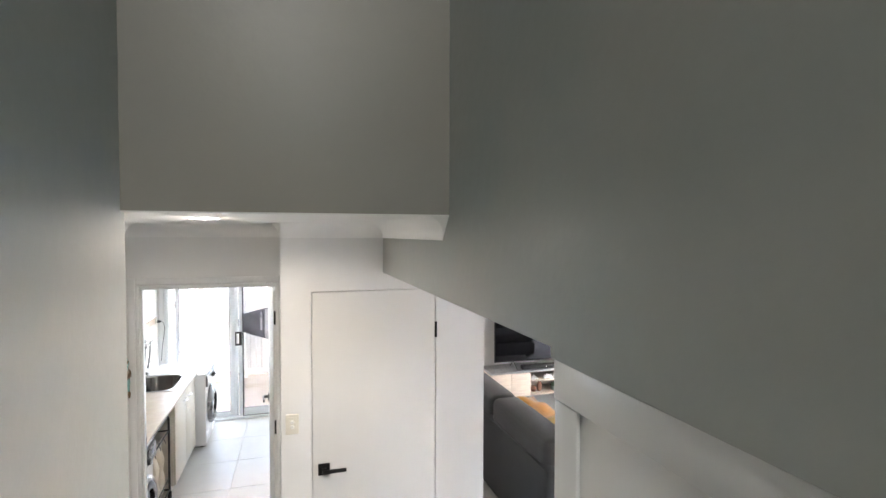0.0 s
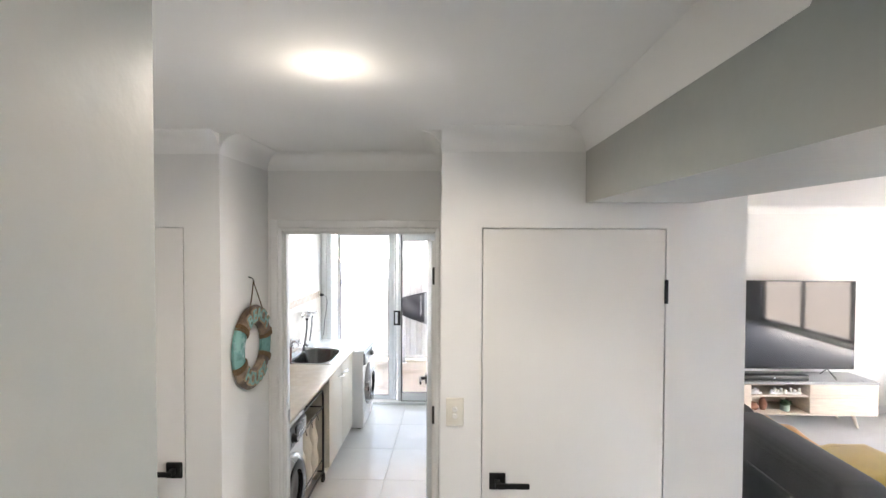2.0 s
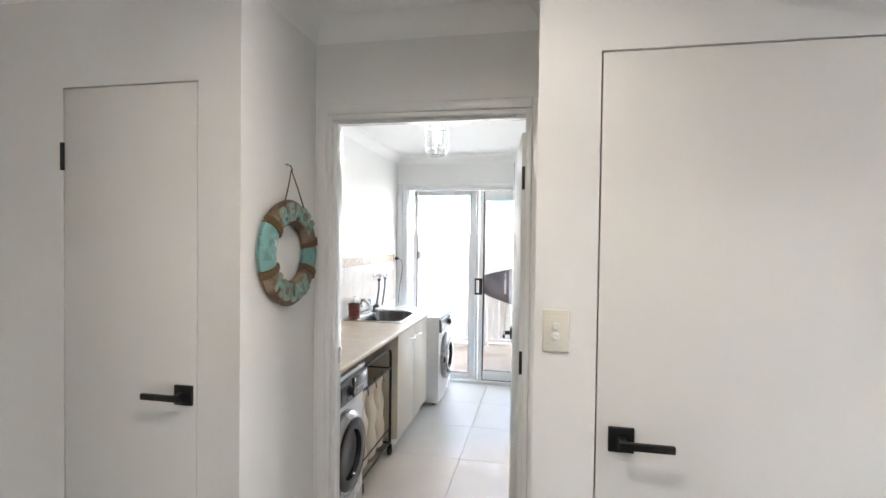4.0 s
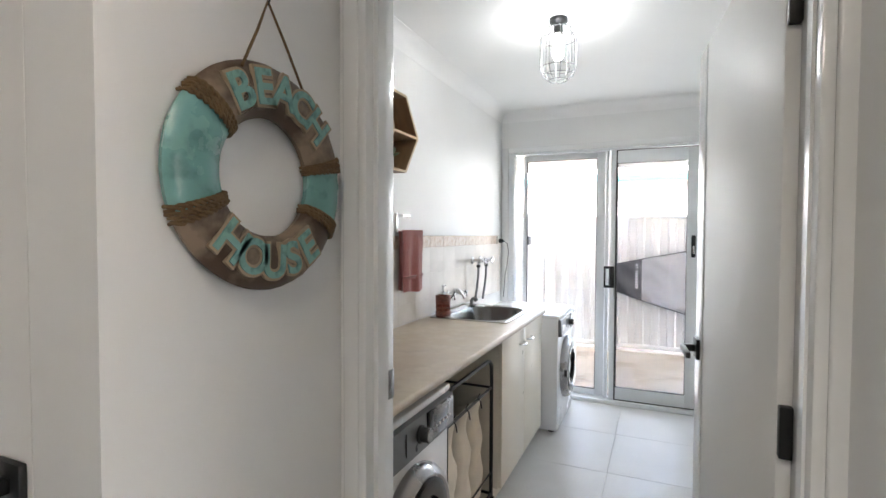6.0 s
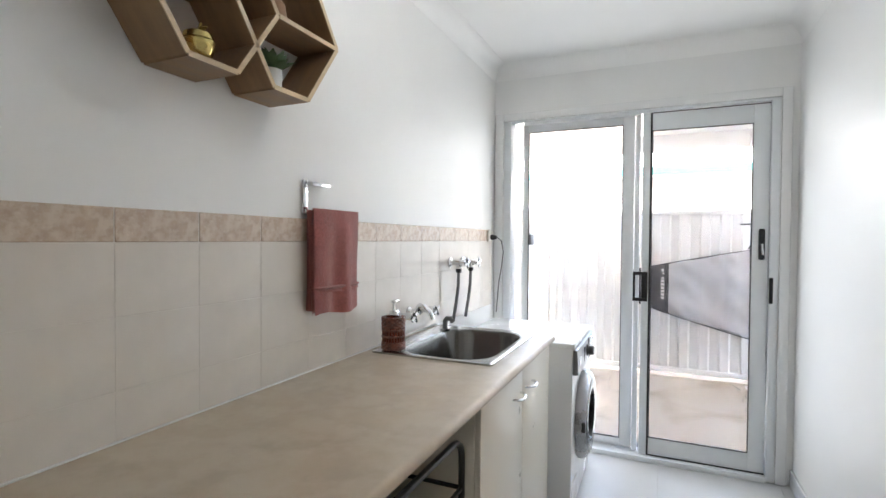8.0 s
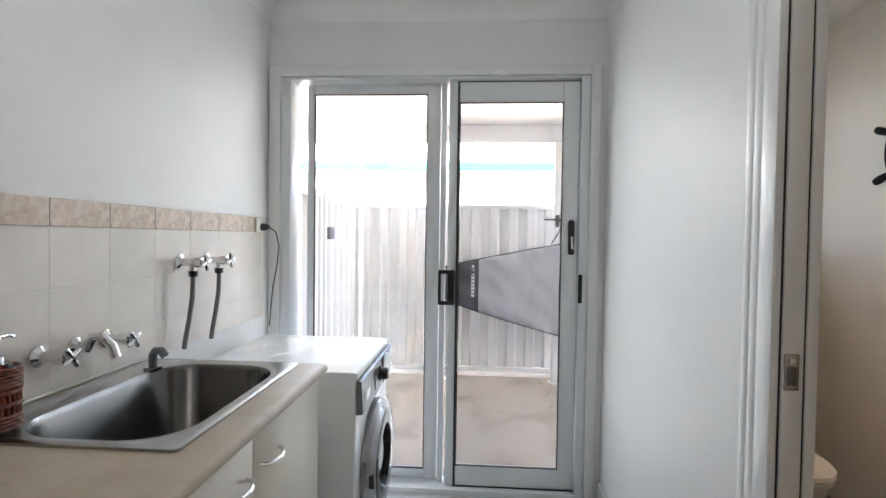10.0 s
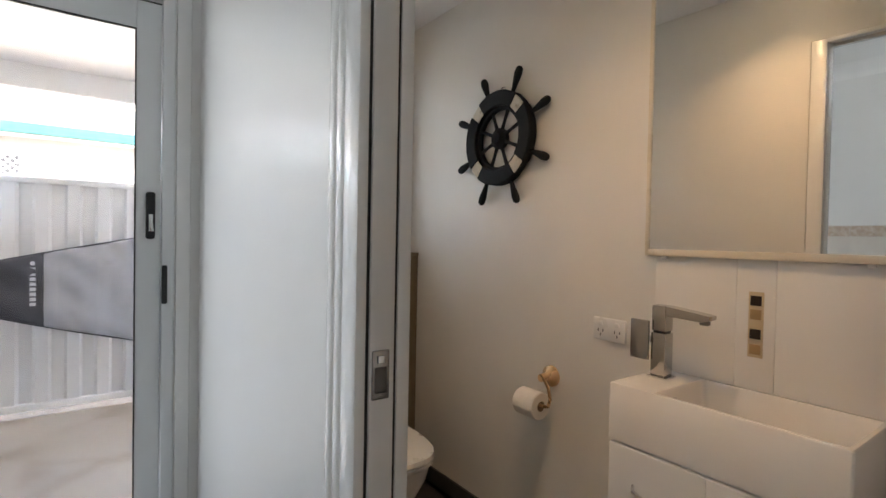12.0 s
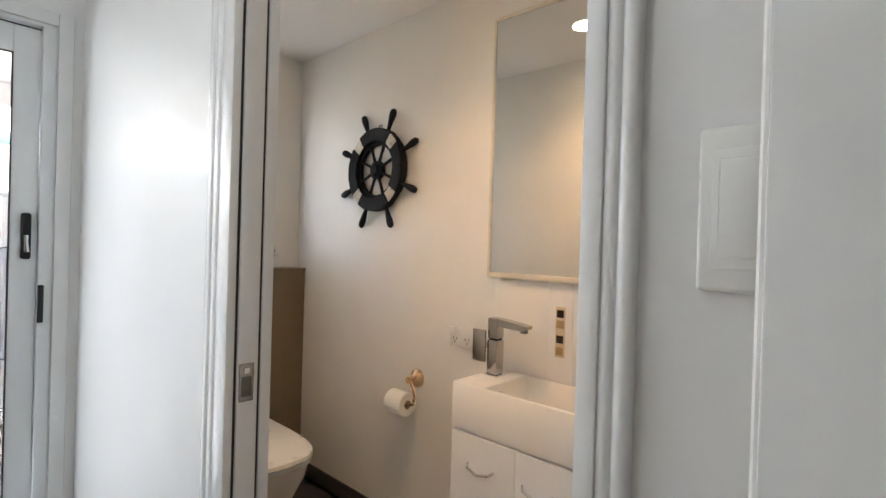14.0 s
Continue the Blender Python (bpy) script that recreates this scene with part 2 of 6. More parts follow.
CONCRETE = two_tone("stained_concrete", (0.49, 0.43, 0.36), (0.28, 0.225, 0.17), 0.85, 1.4, 0.50, 0.74, bump=0.06, bump_scale=90)
DIRT = mat("dry_soil", (0.16, 0.13, 0.10), 0.95, vary=0.3, scale=5, bump=0.1)
BOARDS = mat("cream_weatherboard", (0.62, 0.61, 0.57), 0.55, vary=0.04, scale=4)
TEAL_GUTTER = mat("teal_gutter_paint", (0.025, 0.125, 0.125), 0.4, vary=0.05)
ROOF_SHEET = mat("pale_roof_sheet", (0.62, 0.62, 0.62), 0.45, vary=0.05)
BAG_SILVER = mat("silver_bag_cloth", (0.43, 0.43, 0.45), 0.42, 0.0, 0.06, 5, 0.06, 14)
BAG_GREY = mat("charcoal_bag_cloth", (0.055, 0.055, 0.065), 0.7, vary=0.08, scale=10, bump=0.05)
CAGE_STEEL = mat("pewter_wire", (0.16, 0.16, 0.16), 0.35, 0.9, 0.05)
BULB = glowing("lit_bulb", (0.95, 0.98, 1.0), 1.8)
LED_NEUTRAL = glowing("lit_downlight", (1.0, 0.96, 0.9), 1.8)
LED_WARM = glowing("lit_warm_downlight", (1.0, 0.72, 0.42), 1.8)
PRINT_WHITE = mat("white_print", (0.72, 0.72, 0.74), 0.5)


# ---- mesh helpers ----
def box(bm, a, b, bevel=0.0, seg=2):
    """A box between two corners, its edges rounded by bevel."""
    lo = [min(p, q) for p, q in zip(a, b)]
    hi = [max(p, q) for p, q in zip(a, b)]
    v = [bm.verts.new((x, y, z)) for x in (lo[0], hi[0]) for y in (lo[1], hi[1]) for z in (lo[2], hi[2])]
    f = [bm.faces.new([v[i] for i in q]) for q in ((0, 1, 3, 2), (4, 6, 7, 5), (0, 4, 5, 1), (2, 3, 7, 6), (0, 2, 6, 4), (1, 5, 7, 3))]
    if bevel:
        edges = list({e for q in f for e in q.edges})
        bmesh.ops.bevel(bm, geom=edges, offset=bevel, segments=seg, affect="EDGES", profile=0.5)
    return bm


def ring_of(c, u, v, r, n):
    return [c + u * (r * math.cos(2 * math.pi * i / n)) + v * (r * math.sin(2 * math.pi * i / n)) for i in range(n)]


def skin(bm, rows, closed=True, caps=True):
    """Faces between rows of points."""
    vr = [[bm.verts.new(p) for p in row] for row in rows]
    for a, b in zip(vr, vr[1:]):
        n = len(a)
        for i in range(n if closed else n - 1):
            j = (i + 1) % n
            bm.faces.new((a[i], a[j], b[j], b[i]))
    if caps and closed:
        bm.faces.new(vr[0][::-1])
        bm.faces.new(vr[-1])
    return bm


def tube(bm, pts, r, n=8, loop=False):
    """A round bar along points; r may be one radius or one for each point."""
    pts = [Vector(p) for p in pts]
    rad = r if isinstance(r, (list, tuple)) else [r] * len(pts)
    rows, up = [], None
    for i, p in enumerate(pts):
        if loop:
            d = pts[(i + 1) % len(pts)] - pts[i - 1]
        else:
            d = pts[min(i + 1, len(pts) - 1)] - pts[max(i - 1, 0)]
        d.normalize()
        if up is None:
            up = Vector((0, 0, 1)) if abs(d.z) < 0.9 else Vector((1, 0, 0))
        u = d.cross(up).normalized()
        up = u.cross(d).normalized()
        rows.append(ring_of(p, u, up, rad[i], n))
    if loop:
        rows.append(rows[0])
        skin(bm, rows, True, False)
        bmesh.ops.remove_doubles(bm, verts=bm.verts, dist=1e-6)
    else:
        skin(bm, rows)
    return bm


def lathe(bm, profile, at=(0, 0, 0), axis="z", n=28, caps=True):
    """A turned shape: (radius, height) from end to end, about an axis through at."""
    at = Vector(at)
    u, v, w = {"z": ((1, 0, 0), (0, 1, 0), (0, 0, 1)), "x": ((0, 1, 0), (0, 0, 1), (1, 0, 0)), "y": ((0, 0, 1), (1, 0, 0), (0, 1, 0))}[axis]
    u, v, w = Vector(u), Vector(v), Vector(w)
    return skin(bm, [ring_of(at + w * h, u, v, max(r, 1e-4), n) for r, h in profile], True, caps)


def prism(bm, poly, a, b, axis="x"):
    """A polygon pulled along an axis from a to b; the polygon is in the two other axes, in order."""
    put = {"x": lambda p, h: (h, p[0], p[1]), "y": lambda p, h: (p[0], h, p[1]), "z": lambda p, h: (p[0], p[1], h)}[axis]
    return skin(bm, [[put(p, a) for p in poly], [put(p, b) for p in poly]])


def smooth_mesh(bm, name, material, angle=40):
    bmesh.ops.recalc_face_normals(bm, faces=bm.faces)
    me = bpy.data.meshes.new(name)
    bm.to_mesh(me)
    bm.free()
    me.materials.append(material)
    me.polygons.foreach_set("use_smooth", [True] * len(me.polygons))
    me.set_sharp_from_angle(angle=radians(angle))
    return me


def part(name, bm, material, parent=None, label="", angle=40):
    ob = new(name, smooth_mesh(bm, name, material, angle))
    ob.parent = parent
    return tagged(ob, label)


def thing(name, m, label, category, group="", kind=""):
    ob = new(name)
    ob.empty_display_size = 0.05
    ob.matrix_world = m if isinstance(m, Matrix) else pose(*m)
    return tagged(ob, label, category, group, kind)


def solid(name, bm, material, label="", category="", kind="structure", angle=40):
    return tagged(part(name, bm, material, None, "", angle), label, category, "", kind)


def B():
    return bmesh.new()


def boxes(*list_of, bevel=0.0):
    bm = B()
    for a, b in list_of:
        box(bm, a, b, bevel)
    return bm


# ---- the large structure ----
CEIL, HALL_Y, TOP = 2.440, 2.57, 4.9
HDR_Y, STAIR_X0, STAIR_X1 = 1.25, -0.511, 0.450
EX, EI = 0.010, 0.085
# ground floor slab and stairs
solid("floor", boxes(((-3.1, 1.2, -0.12), (1.05, 3.2, -0.006)), ((-1.75, 3.2, -0.12), (0.03, 6.46, -0.006)), ((-0.6, -4.1, -0.12), (1.05, 1.2, -0.006))), GROUT, "grey grouted floor under large tiles", "floor")
solid("floor_living", boxes(((1.05, -3.1, -0.12), (7.1, 6.5, 0.0))), CARPET, "pale grey floor of the living room", "floor")
solid("floor_bathroom", boxes(((0.03, 4.0, -0.12), (1.09, 6.64, 0.0))), DARK_TILE, "dark grey tiled bathroom floor", "floor")
RISE, GOING, FOOT = 0.18, 0.27, 1.24
stairs = thing("staircase", (0, FOOT, 0), "straight carpeted staircase between grey walls", "staircase", kind="structure")
for i in range(14):
    part("tread", box(B(), (STAIR_X0, -(i + 1) * GOING, max(0.0, i * RISE - 0.25) if i else 0.0), (STAIR_X1 - 0.002, -i * GOING + (0.02 if i else 0), (i + 1) * RISE), 0.008), STAIR_CARPET, stairs)
solid("landing_floor", boxes(((STAIR_X0 - 0.1, -4.1, 2.3), (0.56, FOOT - 14 * GOING, 2.52))), STAIR_CARPET, "carpeted upper landing floor", "floor")

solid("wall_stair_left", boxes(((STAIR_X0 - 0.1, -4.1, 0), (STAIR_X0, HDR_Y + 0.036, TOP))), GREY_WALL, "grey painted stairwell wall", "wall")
solid("wall_stair_header", boxes(((STAIR_X0, HDR_Y, CEIL + 0.002), (STAIR_X1, HDR_Y + 0.1, TOP))), SHADED_HEADER_WALL, "stairwell wall above the stair opening, its shade put in the colour", "wall")
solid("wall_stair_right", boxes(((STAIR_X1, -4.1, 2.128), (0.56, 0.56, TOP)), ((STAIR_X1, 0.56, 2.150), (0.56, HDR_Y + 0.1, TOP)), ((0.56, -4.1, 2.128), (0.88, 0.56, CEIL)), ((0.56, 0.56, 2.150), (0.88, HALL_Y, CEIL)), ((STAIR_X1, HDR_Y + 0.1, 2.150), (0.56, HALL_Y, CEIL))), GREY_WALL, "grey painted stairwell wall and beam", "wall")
solid("wall_stair_end", boxes(((STAIR_X0 - 0.1, -4.2, 0), (0.56, -4.1, TOP))), WHITE_WALL, "white landing wall", "wall")
solid("ceiling_stair", boxes(((STAIR_X0 - 0.1, -4.2, TOP), (0.56, HDR_Y + 0.1, TOP + 0.1))), CEILING, "white ceiling over the stairs", "ceiling")
# white infill wall below the beam, with a capping strip and sunk panels
inf = B()
box(inf, (0.47, -3.9, 0), (0.86, 0.56, 2.126), 0.004)
solid("wall_stair_infill", inf, WHITE_WALL, "white panelled wall below the stair beam", "wall")
cap = thing("trim_infill", (0.47, 0, 0), "white panel trim on the stair wall", "trim", kind="structure")
part("cap_rail", box(B(), (-0.012, -3.9, 2.045), (0.0, 0.562, 2.124), 0.003), TRIM, cap)
part("end_stile", box(B(), (-0.010, 0.48, 0.0), (0.0, 0.561, 2.043), 0.003), TRIM, cap)
for y in (0.06, -0.44, -0.94):
    part("stile", box(B(), (-0.010, y, 0.0), (0.0, y + 0.075, 2.043), 0.003), TRIM, cap)

solid("ceiling_hall", boxes(((-3.1, HDR_Y + 0.1, CEIL), (STAIR_X1, 3.2, CEIL + 0.1)), ((-3.1, HDR_Y + 0.0002, CEIL - 0.002), (STAIR_X1, HDR_Y + 0.1, CEIL + 0.0015))), CEILING, "white plaster hall ceiling", "ceiling")
solid("wall_hall_left_end", boxes(((-3.2, HDR_Y - 0.1, 0), (-3.1, 2.74, CEIL))), WHITE_WALL, "white hall wall", "wall")
solid("wall_hall_south", boxes(((-3.1, HDR_Y - 0.1, 0), (STAIR_X0 - 0.1, HDR_Y, CEIL))), WHITE_WALL, "white hall wall", "wall")
# cupboard wall with door opening
CD0, CD1, DOOR_H = 0.036, 0.776, 2.048
solid("wall_cupboard", boxes(((-0.128, HALL_Y, 0), (CD0, 2.67, CEIL)), ((CD1, HALL_Y, 0), (1.092, 2.67, 2.46)), ((CD0, HALL_Y, DOOR_H), (CD1, 2.67, CEIL))), WHITE_WALL, "white wall round the cupboard door", "wall")
solid("wall_cupboard_side", boxes(((-0.128, 2.67, 0), (-0.02, 3.15, CEIL)), ((0.99, 2.67, 0), (1.092, 3.95, 2.46))), WHITE_WALL, "white return wall", "wall")
solid("wall_cupboard_back", boxes(((0.02, 3.15, 0), (0.99, 3.25, CEIL))), WHITE_WALL, "white inner wall", "wall")
LD0, LD1 = -1.745, -1.215
solid("wall_linen", boxes(((-3.1, 2.62, 0), (LD0, 2.72, CEIL)), ((LD1, 2.62, 0), (-1.06, 2.72, CEIL)), ((LD0, 2.62, DOOR_H), (LD1, 2.72, CEIL))), WHITE_WALL, "white wall round the linen cupboard door", "wall")
solid("wall_ring", boxes(((-1.16, 2.72, 0), (-1.06, 3.15, CEIL))), WHITE_WALL, "white wall that carries the lifebuoy", "wall")
solid("wall_linen_back", boxes(((-3.1, 3.15, 0), (-1.775, 3.25, CEIL))), WHITE_WALL, "white inner wall", "wall")
# laundry
D0, D1 = -1.005, -0.155
solid("wall_laundry_south", boxes(((-1.775, 3.15, 0), (D0, 3.25, CEIL)), ((D1, 3.15, 0), (EX, 3.25, CEIL)), ((D0, 3.15, 2.055), (D1, 3.25, CEIL))), WHITE_WALL, "white wall with the laundry doorway", "wall")
solid("wall_laundry_west", boxes(((-1.775, 3.25, 0), (-1.673, 6.42, CEIL))), WHITE_WALL, "white laundry wall above beige tiles", "wall")
SX0, SX1, SZ = -1.606, -0.075, 2.088
solid("wall_laundry_north", boxes(((-1.775, 6.42, 0), (SX0, 6.56, CEIL)), ((SX1, 6.42, 0), (EX, 6.56, CEIL)), ((SX0, 6.42, SZ), (SX1, 6.56, CEIL))), WHITE_WALL, "white wall round the glass sliding door", "wall")
P0, P1 = 4.292, 5.034

solid("wall_laundry_east", boxes(((EX, 3.25, 0), (EI, P0 - 0.02, CEIL)), ((EX, P1 + 0.053, 0), (EI, 6.76, CEIL)), ((EX, P0 - 0.02, 2.06), (EI, P1 + 0.053, CEIL))), WHITE_WALL, "white satin wall with the bathroom doorway", "wall")
solid("ceiling_laundry", boxes(((-1.775, 3.2, CEIL), (0.07, 6.56, CEIL + 0.1))), CEILING, "white laundry ceiling", "ceiling")
# bathroom
BX = 1.085
solid("wall_bathroom_east", boxes(((BX, 4.0, 0), (BX + 0.1, 6.765, 2.46))), BATH_WALL, "white bathroom wall", "wall")
solid("wall_bathroom_south", boxes(((EI, 3.95, 0), (BX, 4.05, 2.46))), BATH_WALL, "white bathroom wall", "wall")
solid("wall_bathroom_lining", boxes(((EI, 4.05, 0), (EI + 0.0045, P0 - 0.021, 2.345)), ((EI, P1 + 0.054, 0), (EI + 0.0045, 6.635, 2.345)), ((EI, P0 - 0.021, 2.061), (EI + 0.0045, P1 + 0.054, 2.345))), BATH_WALL, "white bathroom wall lining", "wall")
BW0, BW1 = 0.20, 0.935
solid("wall_bathroom_north", boxes(((EI, 6.635, 0), (BW0, 6.765, 2.46)), ((BW1, 6.635, 0), (BX, 6.765, 2.46)), ((BW0, 6.635, 0), (BW1, 6.765, 1.195)), ((BW0, 6.635, 2.06), (BW1, 6.765, 2.46))), BATH_WALL, "white bathroom wall with a window", "wall")
solid("ceiling_bathroom", boxes(((EI - 0.03, 3.95, 2.345), (BX, 6.765, 2.46))), CEILING, "white bathroom ceiling", "ceiling")
# living room
solid("wall_living_north", boxes(((1.185, 6.30, 0), (7.2, 6.44, 2.5))), WHITE_WALL, "white living room wall behind the television", "wall")
solid("wall_living_east", boxes(((7.1, -3.1, 0), (7.2, -0.3, 2.5)), ((7.1, 3.6, 0), (7.2, 6.30, 2.5)), ((7.1, -0.3, 0), (7.2, 3.6, 0.1)), ((7.1, -0.3, 2.1), (7.2, 3.6, 2.5))), WHITE_WALL, "white living room wall with a window", "wall")
solid("wall_living_south", boxes(((0.86, -3.2, 0), (7.2, -3.1, 2.5))), WHITE_WALL, "white living room wall", "wall")
solid("wall_living_west", boxes(((1.03, 3.9, 0), (1.085, 4.0, 2.46)), ((0.76, -3.2, 0), (0.86, -2.9, 2.5))), WHITE_WALL, "white wall", "wall")
solid("ceiling_living", boxes(((0.88, -3.2, 2.37), (7.2, 6.44, 2.56))), CEILING, "white living room ceiling", "ceiling")


def cove(a, b, inward, drop=0.085, z=CEIL, name="trim_cornice", mitre=0.0):
    """A plaster cornice between two points along a wall; inward points into the room."""
    a, b, n = Vector((*a, 0)), Vector((*b, 0)), Vector((*inward, 0))
    prof = [(0.0, -drop), (0.0015, -drop)] + [(drop - (drop - 0.0015) * math.cos(t), -drop + (drop - 0.0015) * math.sin(t)) for t in [i * math.pi / 2 / 8 for i in range(9)]] + [(drop, 0.0), (0.0, 0.0)]
    return solid(name, skin(B(), [[p + n * q + (b - a).normalized() * (mitre * -h if p is a else 0.0) + Vector((0, 0, z + h)) for q, h in prof] for p in (a, b)]), CEILING, "white coved plaster cornice", "trim")


cove((STAIR_X1, HDR_Y + 0.002), (STAIR_X1, HALL_Y), (-1, 0), mitre=0.9)
cove((-0.128, HALL_Y), (STAIR_X1, HALL_Y), (0, -1))
cove((-0.128, HALL_Y), (-0.128, 3.15), (-1, 0))
cove((-1.06, 3.15), (-0.128, 3.15), (0, -1))
cove((-1.06, 2.62), (-1.06, 3.15), (1, 0))
cove((-3.1, 2.62), (-1.06, 2.62), (0, -1))
cove((-1.673, 3.25), (-1.673, 6.42), (1, 0))
cove((-1.673, 6.42), (EX, 6.42), (0, -1))
cove((EX, 3.25), (EX, 6.42), (-1, 0))
cove((1.185, 6.30), (7.1, 6.30), (0, -1), z=2.37)


def skirting(a, b, h=0.09, d=0.014):
    (x0, y0), (x1, y1) = a, b
    return solid("baseboard", box(B(), (x0, y0, 0), (x1, y1, h), 0.004), TRIM, "white skirting board", "trim")


skirting((EX - 0.014, P1 + 0.126), (EX, 6.42))
skirting((1.185, 6.286), (7.1, 6.30))
skirting((-0.128, HALL_Y - 0.014), (CD0 - 0.06, HALL_Y))
skirting((CD1 + 0.06, HALL_Y - 0.014), (1.092, HALL_Y))
# ---- doors, frames and hall fittings ----
def lever_handle(parent, at, out, side, mount="y"):
    """Square black rose with a flat lever. out: sign of the way off the door; side: sign of the lever's way along it."""
    x, y, z = at
    rose, bar = B(), B()
    if mount == "y":
        box(rose, (x - 0.033, y, z - 0.033), (x + 0.033, y + out * 0.011, z + 0.033), 0.002)
        box(bar, (x - 0.011, y + out * 0.011, z - 0.011), (x + 0.011, y + out * 0.046, z + 0.011), 0.002)
        box(bar, (x - side * 0.011, y + out * 0.040, z - 0.010), (x + side * 0.125, y + out * 0.054, z + 0.010), 0.003)
    else:
        box(rose, (x, y - 0.033, z - 0.033), (x + out * 0.011, y + 0.033, z + 0.033), 0.002)
        box(bar, (x + out * 0.011, y - 0.011, z - 0.011), (x + out * 0.046, y + 0.011, z + 0.011), 0.002)
        box(bar, (x + out * 0.040, y - side * 0.011, z - 0.010), (x + out * 0.054, y + side * 0.125, z + 0.010), 0.003)
    h = part("door_handle", rose, BLACK_METAL, parent, "matt black square lever handle")
    part("lever", bar, BLACK_METAL, h)


def hinge(parent, a, b):
    part("hinge", box(B(), a, b, 0.002), BLACK_METAL, parent, "matt black hinge")


def architrave(name, x0, x1, y, top, out, width=0.058, proud=0.016):
    """A plain board with a rounded edge on both sides and above an opening in a wall that faces along y."""
    t = thing(name, (0, 0, 0), "white gloss architrave round a doorway", "trim", kind="structure")
    for a, b in ((x0 - width, x0 - 0.0005), (x1 + 0.0005, x1 + width)):
        bm = box(B(), (a, y, 0), (b, y + out * proud, top + width), 0.006, 3)
        part("side_board", bm, TRIM, t)
    part("head_board", box(B(), (x0 - 0.0005, y, top + 0.002), (x1 + 0.0005, y + out * proud, top + width), 0.006, 3), TRIM, t)
    return t


d = thing("door_1", (CD0, HALL_Y, 0), "closed flush white cupboard door with black handle", "door", kind="structure")
w = CD1 - CD0
part("leaf", box(B(), (0.0045, 0.001, 0.008), (w - 0.0045, 0.037, DOOR_H - 0.0045), 0.0015), DOOR_PAINT, d)
part("stop", boxes(((0.0, 0.040, 0), (0.02, 0.06, DOOR_H)), ((w - 0.02, 0.040, 0), (w, 0.06, DOOR_H)), ((0.02, 0.040, DOOR_H - 0.02), (w - 0.02, 0.06, DOOR_H))), TRIM, d)
lever_handle(d, (0.067, 0.0, 1.016), -1, 1)
hinge(d, (w - 0.008, -0.008, 1.746), (w + 0.006, 0.0, 1.842))
hinge(d, (w - 0.008, -0.008, 0.20), (w + 0.006, 0.0, 0.296))
d = thing("door_2", (LD0, 2.62, 0), "closed flush white linen cupboard door with black handle", "door", kind="structure")
w = LD1 - LD0
part("leaf", box(B(), (0.0045, 0.001, 0.008), (w - 0.0045, 0.037, DOOR_H - 0.0045), 0.0015), DOOR_PAINT, d)
part("stop", boxes(((0.0, 0.040, 0), (0.02, 0.06, DOOR_H)), ((w - 0.02, 0.040, 0), (w, 0.06, DOOR_H)), ((0.02, 0.040, DOOR_H - 0.02), (w - 0.02, 0.06, DOOR_H))), TRIM, d)
lever_handle(d, (w - 0.047, 0.0, 1.016), -1, -1)
hinge(d, (-0.006, -0.008, 1.763), (0.008, 0.0, 1.859))
hinge(d, (-0.006, -0.008, 0.20), (0.008, 0.0, 0.296))
architrave("trim_laundry_door", D0, D1, 3.15, 2.055, -1, 0.043, 0.011)
# jamb lining of the laundry doorway
j = thing("door_frame_laundry", (0, 0, 0), "white gloss lining of the laundry doorway", "door frame", kind="structure")
part("jamb", box(B(), (D0, 3.138, 0), (D0 + 0.02, 3.262, 2.055), 0.003), TRIM, j)
part("jamb", box(B(), (D1 - 0.02, 3.138, 0), (D1, 3.262, 2.055), 0.003), TRIM, j)
part("head", box(B(), (D0 + 0.02, 3.138, 2.035), (D1 - 0.02, 3.262, 2.055), 0.003), TRIM, j)
part("stop", boxes(((D0 + 0.02, 3.17, 0), (D0 + 0.032, 3.20, 2.035)), ((D1 - 0.025, 3.17, 0), (D1 - 0.02, 3.20, 2.035)), ((D0 + 0.032, 3.17, 2.023), (D1 - 0.032, 3.20, 2.035))), TRIM, j)
part("strike_plate", box(B(), (D0 + 0.018, 3.236, 0.985), (D0 + 0.0225, 3.260, 1.055), 0.001), STEEL, j, "steel strike plate")
for z in (1.032, 1.798):
    part("hinge", box(B(), (D1 - 0.041, 3.246, z - 0.047), (D1 - 0.0195, 3.2655, z + 0.047), 0.003), BLACK_METAL, j, "matt black hinge")
# open laundry door
swing = math.degrees(math.atan2(0.072, 0.80))
d = thing("door_3", (D1 - 0.012, 3.30, 0, 0, 0, swing), "white laundry door standing open into the room", "door", kind="structure")
L = 0.81
part("leaf", box(B(), (-0.034, -0.034, 0.01), (0.0, L, 1.985), 0.003), DOOR_PAINT, d)
part("stile", box(B(), (-0.0365, L - 0.125, 0.012), (-0.034, L - 0.002, 1.983), 0.001), TRIM, d)
lever_handle(d, (-0.0365, L - 0.06, 1.008), -1, -1, "x")
lever_handle(d, (0.0, L - 0.06, 1.008), 1, -1, "x")


def switch_plate(name, m, w, h, holes, material, label, group=""):
    """A moulded plate with a raised centre and rocker switches; it faces -y in its own axes."""
    t = thing(name, m, label, "light switch", group)
    part("plate", box(B(), (-w / 2, -0.009, -h / 2), (w / 2, 0.0, h / 2), 0.004, 3), material, t)
    part("surround", box(B(), (-w * 0.36, -0.0105, -h * 0.36), (w * 0.36, -0.009, h * 0.36), 0.001), material, t)
    for x, z in holes:
        bm = lathe(B(), [(0.0, 0.0), (0.0112, 0.0), (0.0108, -0.004), (0.008, -0.0075), (0.0, -0.006)], (x, -0.0105, z), "y", 18)
        part("rocker", bm, WHITE_PLASTIC, t)
    return t


